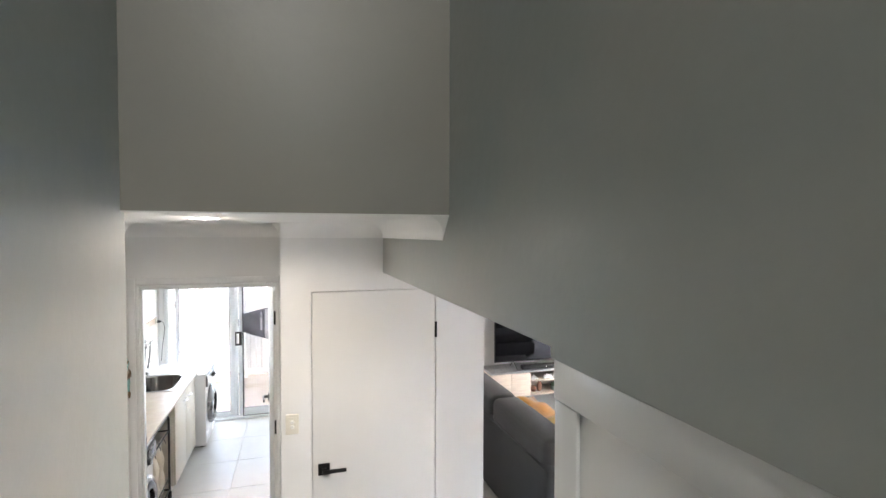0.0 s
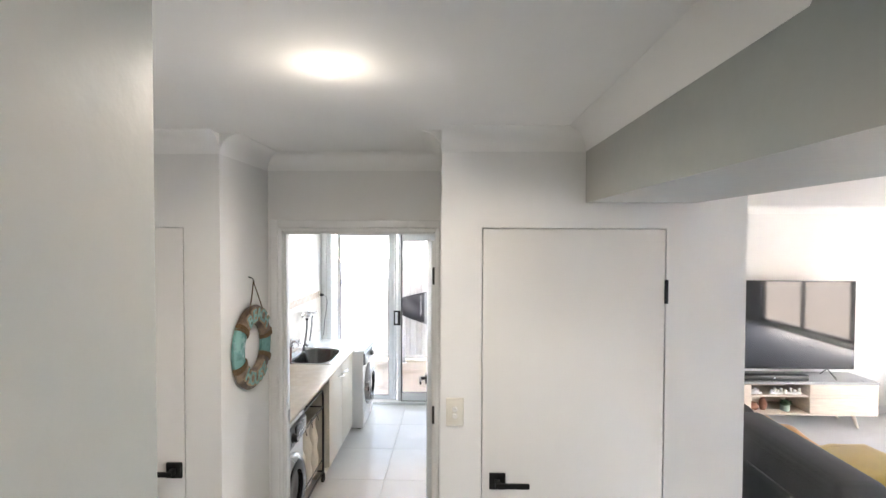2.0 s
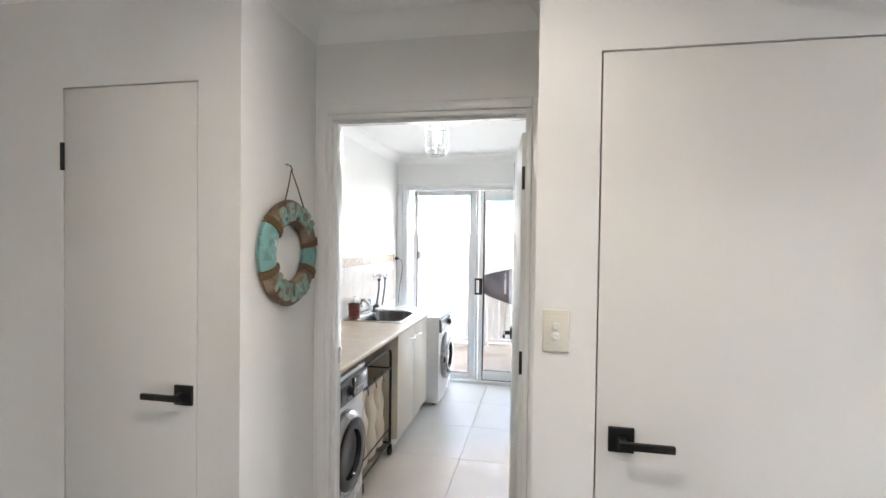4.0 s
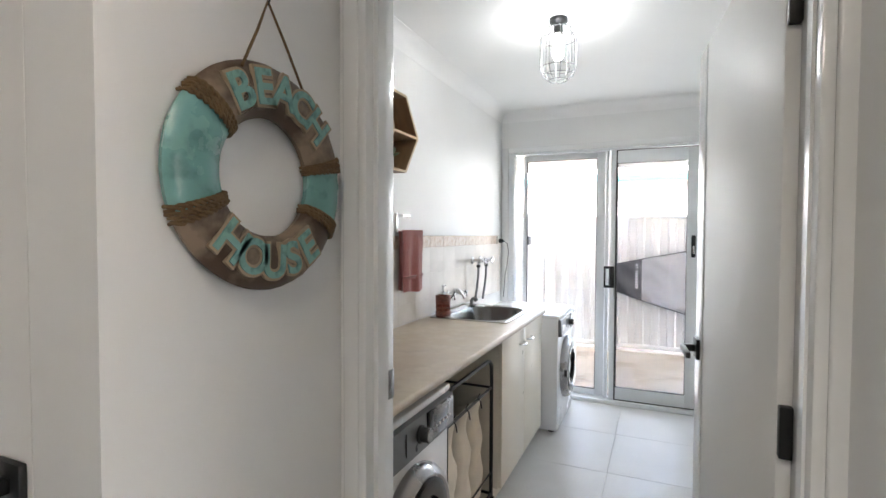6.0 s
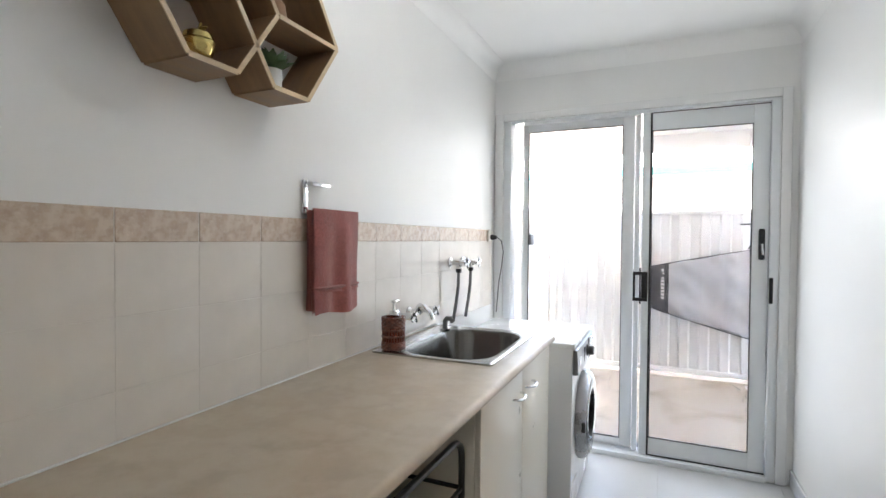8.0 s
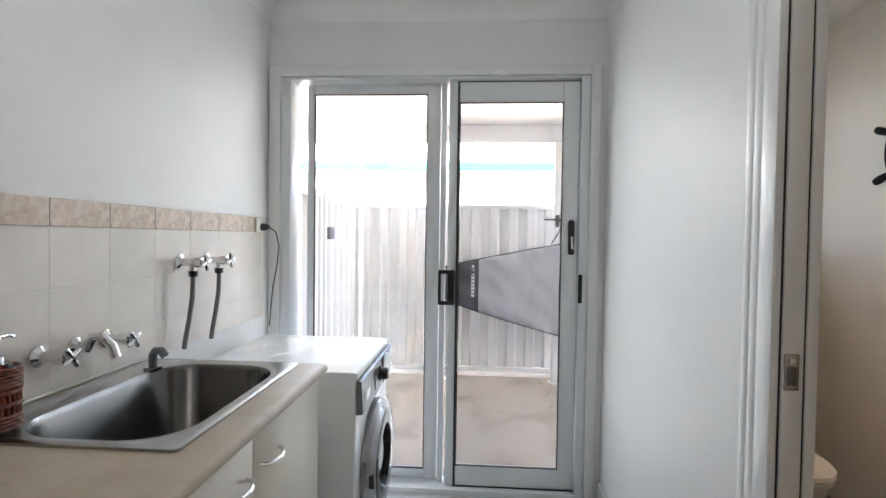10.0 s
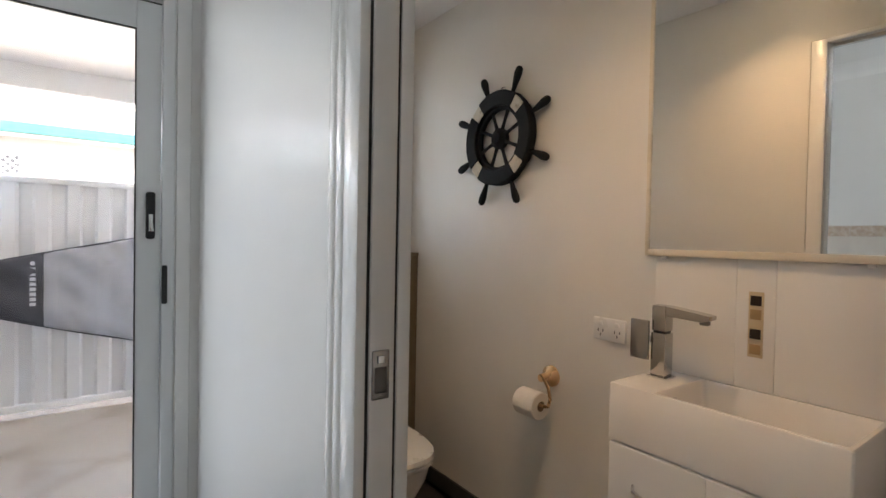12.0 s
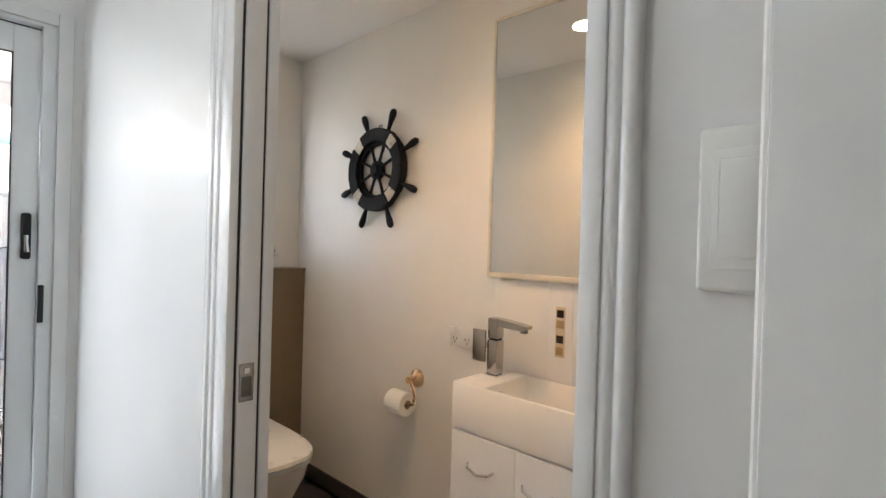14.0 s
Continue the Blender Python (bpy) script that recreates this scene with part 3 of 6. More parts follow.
switch_plate("light_switch", pose(-0.071, HALL_Y, 1.298), 0.072, 0.116, [(0.0, 0.013), (0.0, -0.014)], CREAM_PLASTIC, "ivory double light switch on the white wall")
sw = switch_plate("light_switch", pose(EX, 4.158, 1.338, 0, 0, -90), 0.076, 0.128, [], WHITE_PLASTIC, "white light switch behind the open door")
part("rocker", box(B(), (-0.022, -0.0125, -0.038), (0.022, -0.0105, 0.038), 0.0015), WHITE_PLASTIC, sw)


def downlight(m, ring, led, label):
    t = thing("downlight", m, label, "ceiling light")
    part("trim_ring", lathe(B(), [(0.056, 0.0), (0.056, -0.0015), (0.054, -0.002), (0.053, -0.001), (0.053, 0.0)], n=36), ring, t)
    part("lens", lathe(B(), [(0.053, 0.0), (0.052, -0.003), (0.0, -0.006)], n=36), led, t)
    return t


downlight(pose(-0.39, 1.82, CEIL), WHITE_PLASTIC, LED_NEUTRAL, "round white downlight lit in the hall ceiling")
downlight(pose(0.461, 5.15, 2.345), WHITE_PLASTIC, LED_WARM, "round white downlight lit warm in the bathroom ceiling")


# lifebuoy on the hall wall, turned to face +x
def arc_points(r, a0, a1, n):
    return [(r * math.cos(radians(a0 + (a1 - a0) * i / n)), r * math.sin(radians(a0 + (a1 - a0) * i / n))) for i in range(n + 1)]


def buoy_x(s, depth=0.036):
    """Height of the ring's face off the wall, from its inner edge (0) to its outer edge (1)."""
    return depth * (0.42 + 0.58 * math.sin(math.pi * min(1.0, max(0.0, s))) ** 0.55)


def buoy_section(bm, a0, a1, n, r0=0.104, r1=0.200):
    """A piece of a flat-backed ring with a domed face; y across, z up, x off the wall."""
    rows = []
    for i in range(n + 1):
        a = radians(a0 + (a1 - a0) * i / n)
        row = []
        for k in range(13):
            s = k / 12
            r = r0 + (r1 - r0) * s
            w = 0.0012 * noise.noise(Vector((r * 60, a * 9, 2.0)))
            row.append((buoy_x(s) + w, (r + w) * math.cos(a), (r + w) * math.sin(a)))
        row += [(0.0, (r1 - 0.006) * math.cos(a), (r1 - 0.006) * math.sin(a)), (0.0, (r0 + 0.006) * math.cos(a), (r0 + 0.006) * math.sin(a))]
        rows.append(row)
    return skin(bm, rows)


buoy = thing("lifebuoy_decoration", pose(-1.055, 2.902, 1.482) @ Matrix.Diagonal((1, 1.03, 1, 1)), "carved wooden lifebuoy with turquoise sections, rope and lettering", "wall decoration")
for a0, a1 in ((14, 142), (202, 331)):
    part("brown_section", buoy_section(B(), a0, a1, 30), RING_WOOD, buoy, "weathered brown wooden section")
for a0, a1 in ((-29, 14), (142, 202)):
    part("turquoise_section", buoy_section(B(), a0 + 0.2, a1 - 0.2, 20), RING_TEAL, buoy, "worn turquoise section")
for a in (14, 142, 202, 331):
    for k in range(3):
        aa = radians(a + (k - 1) * 3.2)
        rope = B()
        for strand in (0, math.pi):
            pts = []
            for i in range(34):
                s = -0.02 + 1.04 * i / 33
                tw = i * 0.95 + strand + k
                r = 0.104 + 0.095 * s
                da = 0.0028 * math.cos(tw) / 0.15
                pts.append((buoy_x(s) + 0.004 + 0.0024 * math.sin(tw) - (0.014 if s < 0 or s > 1 else 0.0), r * math.cos(aa + da), r * math.sin(aa + da)))
            tube(rope, pts, 0.0029, 6)
        part("rope_turn", rope, ROPE, buoy)
part("hanging_cord", tube(B(), [(0.030, -0.07, 0.175), (0.024, -0.03, 0.25), (0.018, 0.0, 0.312), (0.024, 0.035, 0.25), (0.030, 0.078, 0.17)], 0.0026, 6), ROPE, buoy, "twisted brown hanging cord")
part("hook", tube(B(), [(-0.009, 0, 0.335), (0.014, 0, 0.328), (0.022, 0, 0.314), (0.018, 0, 0.304)], 0.0022, 6), BLACK_METAL, buoy)


def letter_mesh(text, size, depth, grow):
    cu = bpy.data.curves.new("letter", "FONT")
    cu.body, cu.size, cu.extrude, cu.align_x, cu.align_y, cu.offset = text, size, depth, "CENTER", "CENTER", grow
    ob = bpy.data.objects.new("letter", cu)
    scene.collection.objects.link(ob)
    me = bpy.data.meshes.new_from_object(ob.evaluated_get(bpy.context.evaluated_depsgraph_get()))
    bpy.data.objects.remove(ob)
    return me


def ring_letter(ch, a, upright):
    """One raised letter with its tan outline, at the angle a of the lifebuoy."""
    ang = radians(a)
    turn = a - 90 if upright else a + 90
    # the letter's plane: x to +y of the wall, y to z, out of the wall along +x
    base = Matrix(((0, 0, 1, 0), (1, 0, 0, 0), (0, 1, 0, 0), (0, 0, 0, 1)))
    for name, out, grow, material in (("letter_edge", 0.0340, 0.0068, RING_EDGE), ("letter", 0.0364, 0.0020, RING_LETTER)):
        me = letter_mesh(ch, 0.082, 0.003, grow)
        me.materials.append(material)
        ob = new(name, me)
        ob.parent = buoy
        ob.matrix_local = pose(out, 0.1515 * math.cos(ang), 0.1515 * math.sin(ang)) @ base @ pose(0, 0, 0, 0, 0, turn)
        tagged(ob, "tan carved letter outline" if name == "letter_edge" else "worn turquoise letter")


for ch, a in zip("BEACH", (120, 101, 83, 65, 46)):
    ring_letter(ch, a, True)
for ch, a in zip("HOUSE", (229, 248, 267, 285, 303)):
    ring_letter(ch, a, False)


# ---- laundry: built-in and standing things ----
# worktop with a rolled front edge and the cut-out for the tub
SK = (-1.628, -1.157, 4.828, 5.452)
top = B()
prof = [(-1.671, 0.856), (-1.092, 0.856)] + [(-1.092 + 0.016 * math.sin(t), 0.872 - 0.016 * math.cos(t)) for t in [i * math.pi / 8 for i in range(9)]] + [(-1.671, 0.888)]
worktop = thing("worktop", (0, 0, 0), "beige stone-look laminate worktop with rolled edge", "countertop")
for a, b in ((3.252, SK[2] + 0.02), (SK[3] - 0.02, 5.475)):
    prism(top, prof, a, b, "y")
front = [(-1.18, 0.856)] + prof[1:-1] + [(-1.18, 0.888)]
prism(top, front, SK[2] + 0.02, SK[3] - 0.02, "y")
prism(top, [(-1.671, 0.856), (-1.59, 0.856), (-1.59, 0.873), (-1.671, 0.888)], SK[2] + 0.02, SK[3] - 0.02, "y")
part("slab", top, WORKTOP, worktop)
part("back_seal", box(B(), (-1.6645, 3.252, 0.8885), (-1.6575, 5.475, 0.8925), 0.001), TRIM, worktop, "white sealant bead")

# steel tub
tub = thing("laundry_tub", (0, 0, 0.888), "inset stainless steel laundry tub", "sink")


def rounded_rect(x0, x1, y0, y1, r, z, n=7):
    pts = []
    for cx, cy, a in ((x1 - r, y1 - r, 0), (x0 + r, y1 - r, 90), (x0 + r, y0 + r, 180), (x1 - r, y0 + r, 270)):
        for i in range(n + 1):
            t = radians(a + 90 * i / n)
            pts.append((cx + r * math.cos(t), cy + r * math.sin(t), z))
    return pts


bm = B()
x0, x1, y0, y1 = SK
bx = (x0 + 0.075, x1 - 0.035, y0 + 0.034, y1 - 0.035)
rows = [rounded_rect(x0, x1, y0, y1, 0.012, 0.0), rounded_rect(x0, x1, y0, y1, 0.012, 0.006), rounded_rect(x0 + 0.008, x1 - 0.008, y0 + 0.008, y1 - 0.008, 0.012, 0.009),
        rounded_rect(bx[0] - 0.014, bx[1] + 0.014, bx[2] - 0.014, bx[3] + 0.014, 0.128, 0.006), rounded_rect(*bx, 0.12, 0.003), rounded_rect(bx[0] + 0.008, bx[1] - 0.008, bx[2] + 0.008, bx[3] - 0.008, 0.115, -0.012),
        rounded_rect(bx[0] + 0.022, bx[1] - 0.022, bx[2] + 0.022, bx[3] - 0.022, 0.10, -0.19), rounded_rect(bx[0] + 0.05, bx[1] - 0.05, bx[2] + 0.05, bx[3] - 0.05, 0.08, -0.222)]
skin(bm, rows[:5], True, False)
part("rim", bm, STEEL, tub)
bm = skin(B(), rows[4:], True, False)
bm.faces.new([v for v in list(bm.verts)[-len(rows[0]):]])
part("bowl", bm, SHADED_BOWL_STEEL, tub, "deep steel bowl with its shade put in the colour")
part("waste", lathe(B(), [(0.028, -0.221), (0.028, -0.217), (0.02, -0.216), (0.018, -0.219), (0.0, -0.219)], ((x0 + x1) / 2, (y0 + y1) / 2, 0)), CHROME, tub)
part("suds_hose_inlet", tube(B(), [(-1.555, 5.345, 0.004), (-1.555, 5.345, 0.045), (-1.545, 5.342, 0.058), (-1.525, 5.337, 0.060), (-1.512, 5.334, 0.046)], 0.012, 10), HOSE, tub, "grey bypass inlet")
part("inlet_collar", lathe(B(), [(0.024, 0.004), (0.024, 0.012), (0.014, 0.014)], (-1.555, 5.345, 0), n=20), STEEL, tub)

# wall taps over the tub
taps = thing("tap_set", (-1.663, 5.18, 0.988), "chrome wall taps with short spout over the tub", "tap")


def wall_tap(parent, y, length=0.075):
    bm = lathe(B(), [(0.0, 0.0), (0.027, 0.0), (0.026, 0.006), (0.014, 0.016), (0.012, length * 0.55), (0.017, length * 0.6), (0.016, length), (0.0, length + 0.004)], (0, y, 0), "x", 20)
    t = part("tap_body", bm, CHROME, parent)
    cross = B()
    for a in range(4):
        u = Vector((0, math.cos(a * math.pi / 2 + 0.6), math.sin(a * math.pi / 2 + 0.6)))
        p = Vector((length + 0.012, y, 0))
        tube(cross, [p + u * 0.004, p + u * 0.02, p + u * 0.028], [0.006, 0.0065, 0.0045], 8)
    part("cross_handle", cross, CHROME, t)


wall_tap(taps, -0.10)
wall_tap(taps, 0.115)
bm = lathe(B(), [(0.0, 0.0), (0.026, 0.0), (0.025, 0.006), (0.015, 0.014), (0.014, 0.04), (0.0, 0.042)], (0, 0.01, 0.0), "x", 20)
tube(bm, [(0.035, 0.01, 0.0), (0.05, 0.01, 0.028), (0.075, 0.01, 0.030), (0.105, 0.01, 0.005), (0.115, 0.01, -0.025)], [0.013, 0.0125, 0.012, 0.011, 0.012], 12)
part("spout", bm, CHROME, taps)

# machine taps with hoses
mt = thing("washing_machine_taps", (-1.663, 5.735, 1.187), "pair of chrome machine taps with grey hoses", "tap")
for y in (-0.088, 0.088):
    bm = lathe(B(), [(0.0, 0.0), (0.029, 0.0), (0.028, 0.006), (0.014, 0.015), (0.012, 0.055), (0.018, 0.06), (0.017, 0.085), (0.0, 0.088)], (0, y, 0), "x", 20)
    tube(bm, [(0.05, y, 0), (0.05, y, -0.035)], 0.011, 12)
    t = part("tap_body", bm, CHROME, mt)
    cr = B()
    for a in range(4):
        u = Vector((0, math.cos(a * math.pi / 2 + 0.3), math.sin(a * math.pi / 2 + 0.3)))
        p = Vector((0.098, y, 0))
        tube(cr, [p + u * 0.004, p + u * 0.022, p + u * 0.03], [0.006, 0.007, 0.005], 8)
    part("cross_handle", cr, CHROME, t)
    part("hose_nut", lathe(B(), [(0.0, -0.05), (0.015, -0.05), (0.016, -0.03), (0.0, -0.03)], (0.05, y, 0), n=12), BLACK_PLASTIC, t)
    part("hose", tube(B(), [(0.05, y, -0.045), (0.05, y - 0.004, -0.12), (0.044, y - 0.014, -0.2), (0.036, y - 0.02, -0.26), (0.03, y - 0.02, -0.302)], 0.0085, 10), HOSE, t, "grey rubber hose")

# power point and lead
pp = thing("power_point", (-1.663, 6.278, 1.333), "ivory power point with black plug and lead", "power outlet")
part("plate", box(B(), (0.0, -0.035, -0.035), (0.012, 0.035, 0.035), 0.003), CREAM_PLASTIC, pp)
plug = part("plug", lathe(B(), [(0.0, 0.012), (0.017, 0.012), (0.018, 0.03), (0.010, 0.05), (0.0, 0.052)], (0, 0.01, -0.008), "x", 16), BLACK_PLASTIC, pp, "black plug")
part("lead", tube(B(), [(0.05, 0.01, -0.008), (0.075, 0.03, -0.03), (0.082, 0.05, -0.10), (0.07, 0.055, -0.2), (0.055, 0.045, -0.3), (0.05, 0.035, -0.40), (0.045, 0.03, -0.49)], 0.0032, 8), BLACK_PLASTIC, plug, "black lead")

# cupboard below the tub
cab = thing("base_cabinet", (-1.10, 4.56, 0.0), "cream laminate base cabinet with two doors", "cabinet")
for y in (0.0, 0.883):
    part("side_panel", box(B(), (-0.52, y, 0.10), (-0.019, y + 0.017, 0.854), 0.001), CREAM, cab)
part("bottom_panel", box(B(), (-0.52, 0.017, 0.10), (-0.019, 0.883, 0.117), 0.001), CREAM, cab)
part("plinth", box(B(), (-0.50, 0.005, 0.0), (-0.06, 0.895, 0.10)), CREAM, cab)
for k, y in enumerate((0.0, 0.4515)):
    dr = part("cabinet_door", box(B(), (-0.018, y + 0.001, 0.105), (0.0, y + 0.4485, 0.848), 0.0015), CREAM, cab)
    c = y + (0.37 if k == 0 else 0.085)
    part("handle", tube(B(), [(0.0, c - 0.048, 0.768), (0.016, c - 0.044, 0.768), (0.026, c - 0.02, 0.765), (0.028, c, 0.764), (0.026, c + 0.02, 0.765), (0.016, c + 0.044, 0.768), (0.0, c + 0.048, 0.768)], 0.0048, 8), CHROME, dr, "chrome bow handle")


def washer(m, label, dark):
    """A front loader that faces +x, 0.6 wide along y, base at z 0."""
    t = thing("washing_machine", m, label, "washing machine")
    body = box(B(), (-0.58, -0.297, 0.018), (0.0, 0.297, 0.85), 0.008, 3)
    part("body", body, APPLIANCE, t)
    part("lid", box(B(), (-0.58, -0.299, 0.826), (0.008, 0.299, 0.852), 0.006, 3), APPLIANCE, t)
    panel = prism(B(), [(0.002, 0.700), (0.026, 0.704), (0.020, 0.820), (0.002, 0.824)], -0.294, 0.294, "y")
    p = part("control_panel", panel, SILVER, t, "silver control panel")
    knob = lathe(B(), [(0.0, 0.0), (0.031, 0.0), (0.031, 0.006), (0.025, 0.009), (0.024, 0.030), (0.021, 0.034), (0.0, 0.034)], (0.023, 0.02, 0.762), "x", 28)
    kn = part("knob", knob, BLACK_PLASTIC, p)
    part("knob_cap", lathe(B(), [(0.0, 0.034), (0.0205, 0.034), (0.0195, 0.0365), (0.0, 0.0368)], (0.023, 0.02, 0.762), "x", 28), SATIN_RING, kn, "satin silver knob cap")
    part("display", box(B(), (0.0195, 0.068, 0.708), (0.0268, 0.112, 0.816), 0.001), DARK_GLASS, p, "dark display strip")
    part("button_field", box(B(), (0.0195, 0.114, 0.712), (0.0264, 0.288, 0.812), 0.001), SATIN_RING, p, "pale grey button field")
    for k in range(5):
        part("button", lathe(B(), [(0.0, 0.0), (0.006, 0.0), (0.0055, 0.002), (0.0, 0.0022)], (0.0262, 0.135 + 0.03 * k, 0.748), "x", 14), WHITE_PLASTIC, p)
    part("drawer_seam", box(B(), (0.0235, -0.085, 0.725), (0.0262, -0.081, 0.80)), BLACK_PLASTIC, p)
    part("drawer_pull", box(B(), (0.018, -0.25, 0.735), (0.0275, -0.19, 0.775), 0.004), APPLIANCE, p)
    c = (0.0, 0.0, 0.425)
    ring = lathe(B(), [(0.232, 0.002), (0.232, 0.022), (0.222, 0.040), (0.198, 0.052), (0.178, 0.044), (0.172, 0.028), (0.168, 0.012)], c, "x", 56, False)
    dr = part("door", ring, SATIN_RING, t, "satin silver round door ring")
    part("door_glass", lathe(B(), [(0.190, 0.048), (0.176, 0.054), (0.130, 0.052), (0.125, 0.036), (0.0, 0.030)], c, "x", 48, False), DARK_GLASS, dr, "dark round door glass")
    part("door_catch", box(B(), (0.03, -0.225, 0.40), (0.052, -0.208, 0.45), 0.004), BLACK_PLASTIC, dr)
    part("filter_flap", box(B(), (0.0, -0.27, 0.06), (0.004, -0.15, 0.16), 0.002), APPLIANCE, t)
    for y in (-0.25, 0.25):
        for x in (-0.53, -0.05):
            part("foot", lathe(B(), [(0.0, 0.0), (0.022, 0.0), (0.022, 0.018), (0.0, 0.018)], (x, y, 0), n=14), RUBBER, t)
    return t


LOW = Matrix.Diagonal((1, 1, 0.965, 1))
washer(pose(-1.020, 5.91, 0) @ LOW, "white front-loading washing machine beside the sliding door", False)
washer(pose(-1.115, 3.610, 0) @ LOW, "white front-loading dryer under the worktop", True)

# laundry sorter on castors with canvas bags
tr = thing("laundry_sorter", pose(-1.145, 4.245, 0) @ Matrix.Diagonal((1, 1, 0.89, 1)), "black wire laundry sorter with cream canvas bags", "laundry trolley")
for x in (0.0, -0.36):
    pts = [(x, -0.285, 0.08), (x, -0.285, 0.80)] + [(x, -0.285 + 0.06 - 0.06 * math.cos(t), 0.80 + 0.06 * math.sin(t)) for t in (0.4, 0.8, 1.2, 1.57)] + [(x, 0.225, 0.86)] + [(x, 0.225 + 0.06 * math.sin(t), 0.80 + 0.06 * math.cos(t)) for t in (0.4, 0.8, 1.2, 1.57)] + [(x, 0.285, 0.08)]
    part("end_frame", tube(B(), pts, 0.0095, 8), BLACK_METAL, tr)
    part("rail", tube(B(), [(x, -0.285, 0.70), (x, 0.285, 0.70)], 0.007, 8), BLACK_METAL, tr)
    part("bottom_rail", tube(B(), [(x, -0.285, 0.10), (x, 0.285, 0.10)], 0.008, 8), BLACK_METAL, tr)
    part("middle_rail", tube(B(), [(x, -0.285, 0.22), (x, 0.285, 0.22)], 0.005, 8), BLACK_METAL, tr)
for y in (-0.285, 0.285):
    part("cross_rail", tube(B(), [(0.0, y, 0.70), (-0.36, y, 0.70)], 0.007, 8), BLACK_METAL, tr)
    part("cross_rail", tube(B(), [(0.0, y, 0.10), (-0.36, y, 0.10)], 0.008, 8), BLACK_METAL, tr)
    for x in (0.0, -0.36):
        part("castor", lathe(B(), [(0.0, -0.011), (0.024, -0.011), (0.028, -0.006), (0.028, 0.006), (0.024, 0.011), (0.0, 0.011)], (x, y, 0.028), "x", 20), RUBBER, tr)
        part("castor_fork", box(B(), (x - 0.016, y - 0.006, 0.02), (x + 0.016, y + 0.006, 0.085), 0.003), BLACK_METAL, tr)
for y in (-0.17, -0.02, 0.13):
    part("hanging_hook", tube(B(), [(0.012, y - 0.05, 0.735), (0.0, y - 0.05, 0.712), (0.014, y - 0.05, 0.695), (0.02, y - 0.05, 0.66)], 0.003, 6), BLACK_METAL, tr)
for k, (y0, y1) in enumerate(((-0.26, -0.075), (-0.065, 0.095), (0.105, 0.262))):
    rows = []
    for i in range(13):
        z = 0.672 - 0.55 * i / 12
        s = 1 - 0.10 * math.sin(math.pi * min(1, i / 5)) + 0.03 * math.sin(i * 1.3 + k)
        ring = []
        for q in range(28):
            a = 2 * math.pi * q / 28
            sq = 1 / max(abs(math.cos(a)), abs(math.sin(a))) ** 0.75
            sag = 0.05 * math.cos(a * 2) * (1 - i / 12) ** 3 if i < 6 else 0
            wob = 1 + 0.02 * math.sin(5 * a + i * 0.9 + k)
            ring.append((-0.18 + 0.155 * s * wob * math.cos(a) * sq, (y0 + y1) / 2 + (y1 - y0) / 2 * s * wob * math.sin(a) * sq, z + sag - 0.03 * (1 - abs(math.sin(a))) * (1 - i / 12)))
        rows.append(ring)
    bm = skin(B(), rows, True, False)
    bm.faces.new([v for v in list(bm.verts)[-28:]])
    part("canvas_bag", bm, CANVAS, tr, "cream canvas laundry bag", 70)

# soap dispenser in a woven sleeve
soap = thing("soap_dispenser", (-1.560, 4.875, 0.899), "soap bottle in a red-brown rattan sleeve", "soap dispenser")
part("bottle", lathe(B(), [(0.0, 0.0), (0.036, 0.0), (0.036, 0.115), (0.026, 0.128), (0.0, 0.13)], n=24), AMBER, soap)
for k, z in enumerate((0.005, 0.012, 0.019, 0.026, 0.05, 0.074, 0.085, 0.092, 0.099, 0.106, 0.113, 0.119)):
    part("hoop", tube(B(), [((0.0405 + 0.0018 * math.sin(12 * a + k * math.pi)) * math.cos(a), (0.0405 + 0.0018 * math.sin(12 * a + k * math.pi)) * math.sin(a), z) for a in [i * 2 * math.pi / 60 for i in range(60)]], 0.0042, 6, True), RATTAN, soap)
for k in range(24):
    a = 2 * math.pi * k / 24
    part("cane", tube(B(), [(0.0385 * math.cos(a), 0.0385 * math.sin(a), 0.004), (0.040 * math.cos(a + 0.1), 0.040 * math.sin(a + 0.1), 0.06), (0.0385 * math.cos(a), 0.0385 * math.sin(a), 0.12)], 0.0028, 5), RATTAN, soap)
pm = lathe(B(), [(0.0, 0.128), (0.016, 0.128), (0.016, 0.142), (0.006, 0.145), (0.005, 0.172), (0.011, 0.174), (0.011, 0.182), (0.0, 0.184)], n=18)
tube(pm, [(0.0, 0.0, 0.178), (0.0, 0.03, 0.179), (0.0, 0.042, 0.174)], [0.005, 0.004, 0.003], 8)
part("pump", pm, CHROME, soap, "chrome pump")


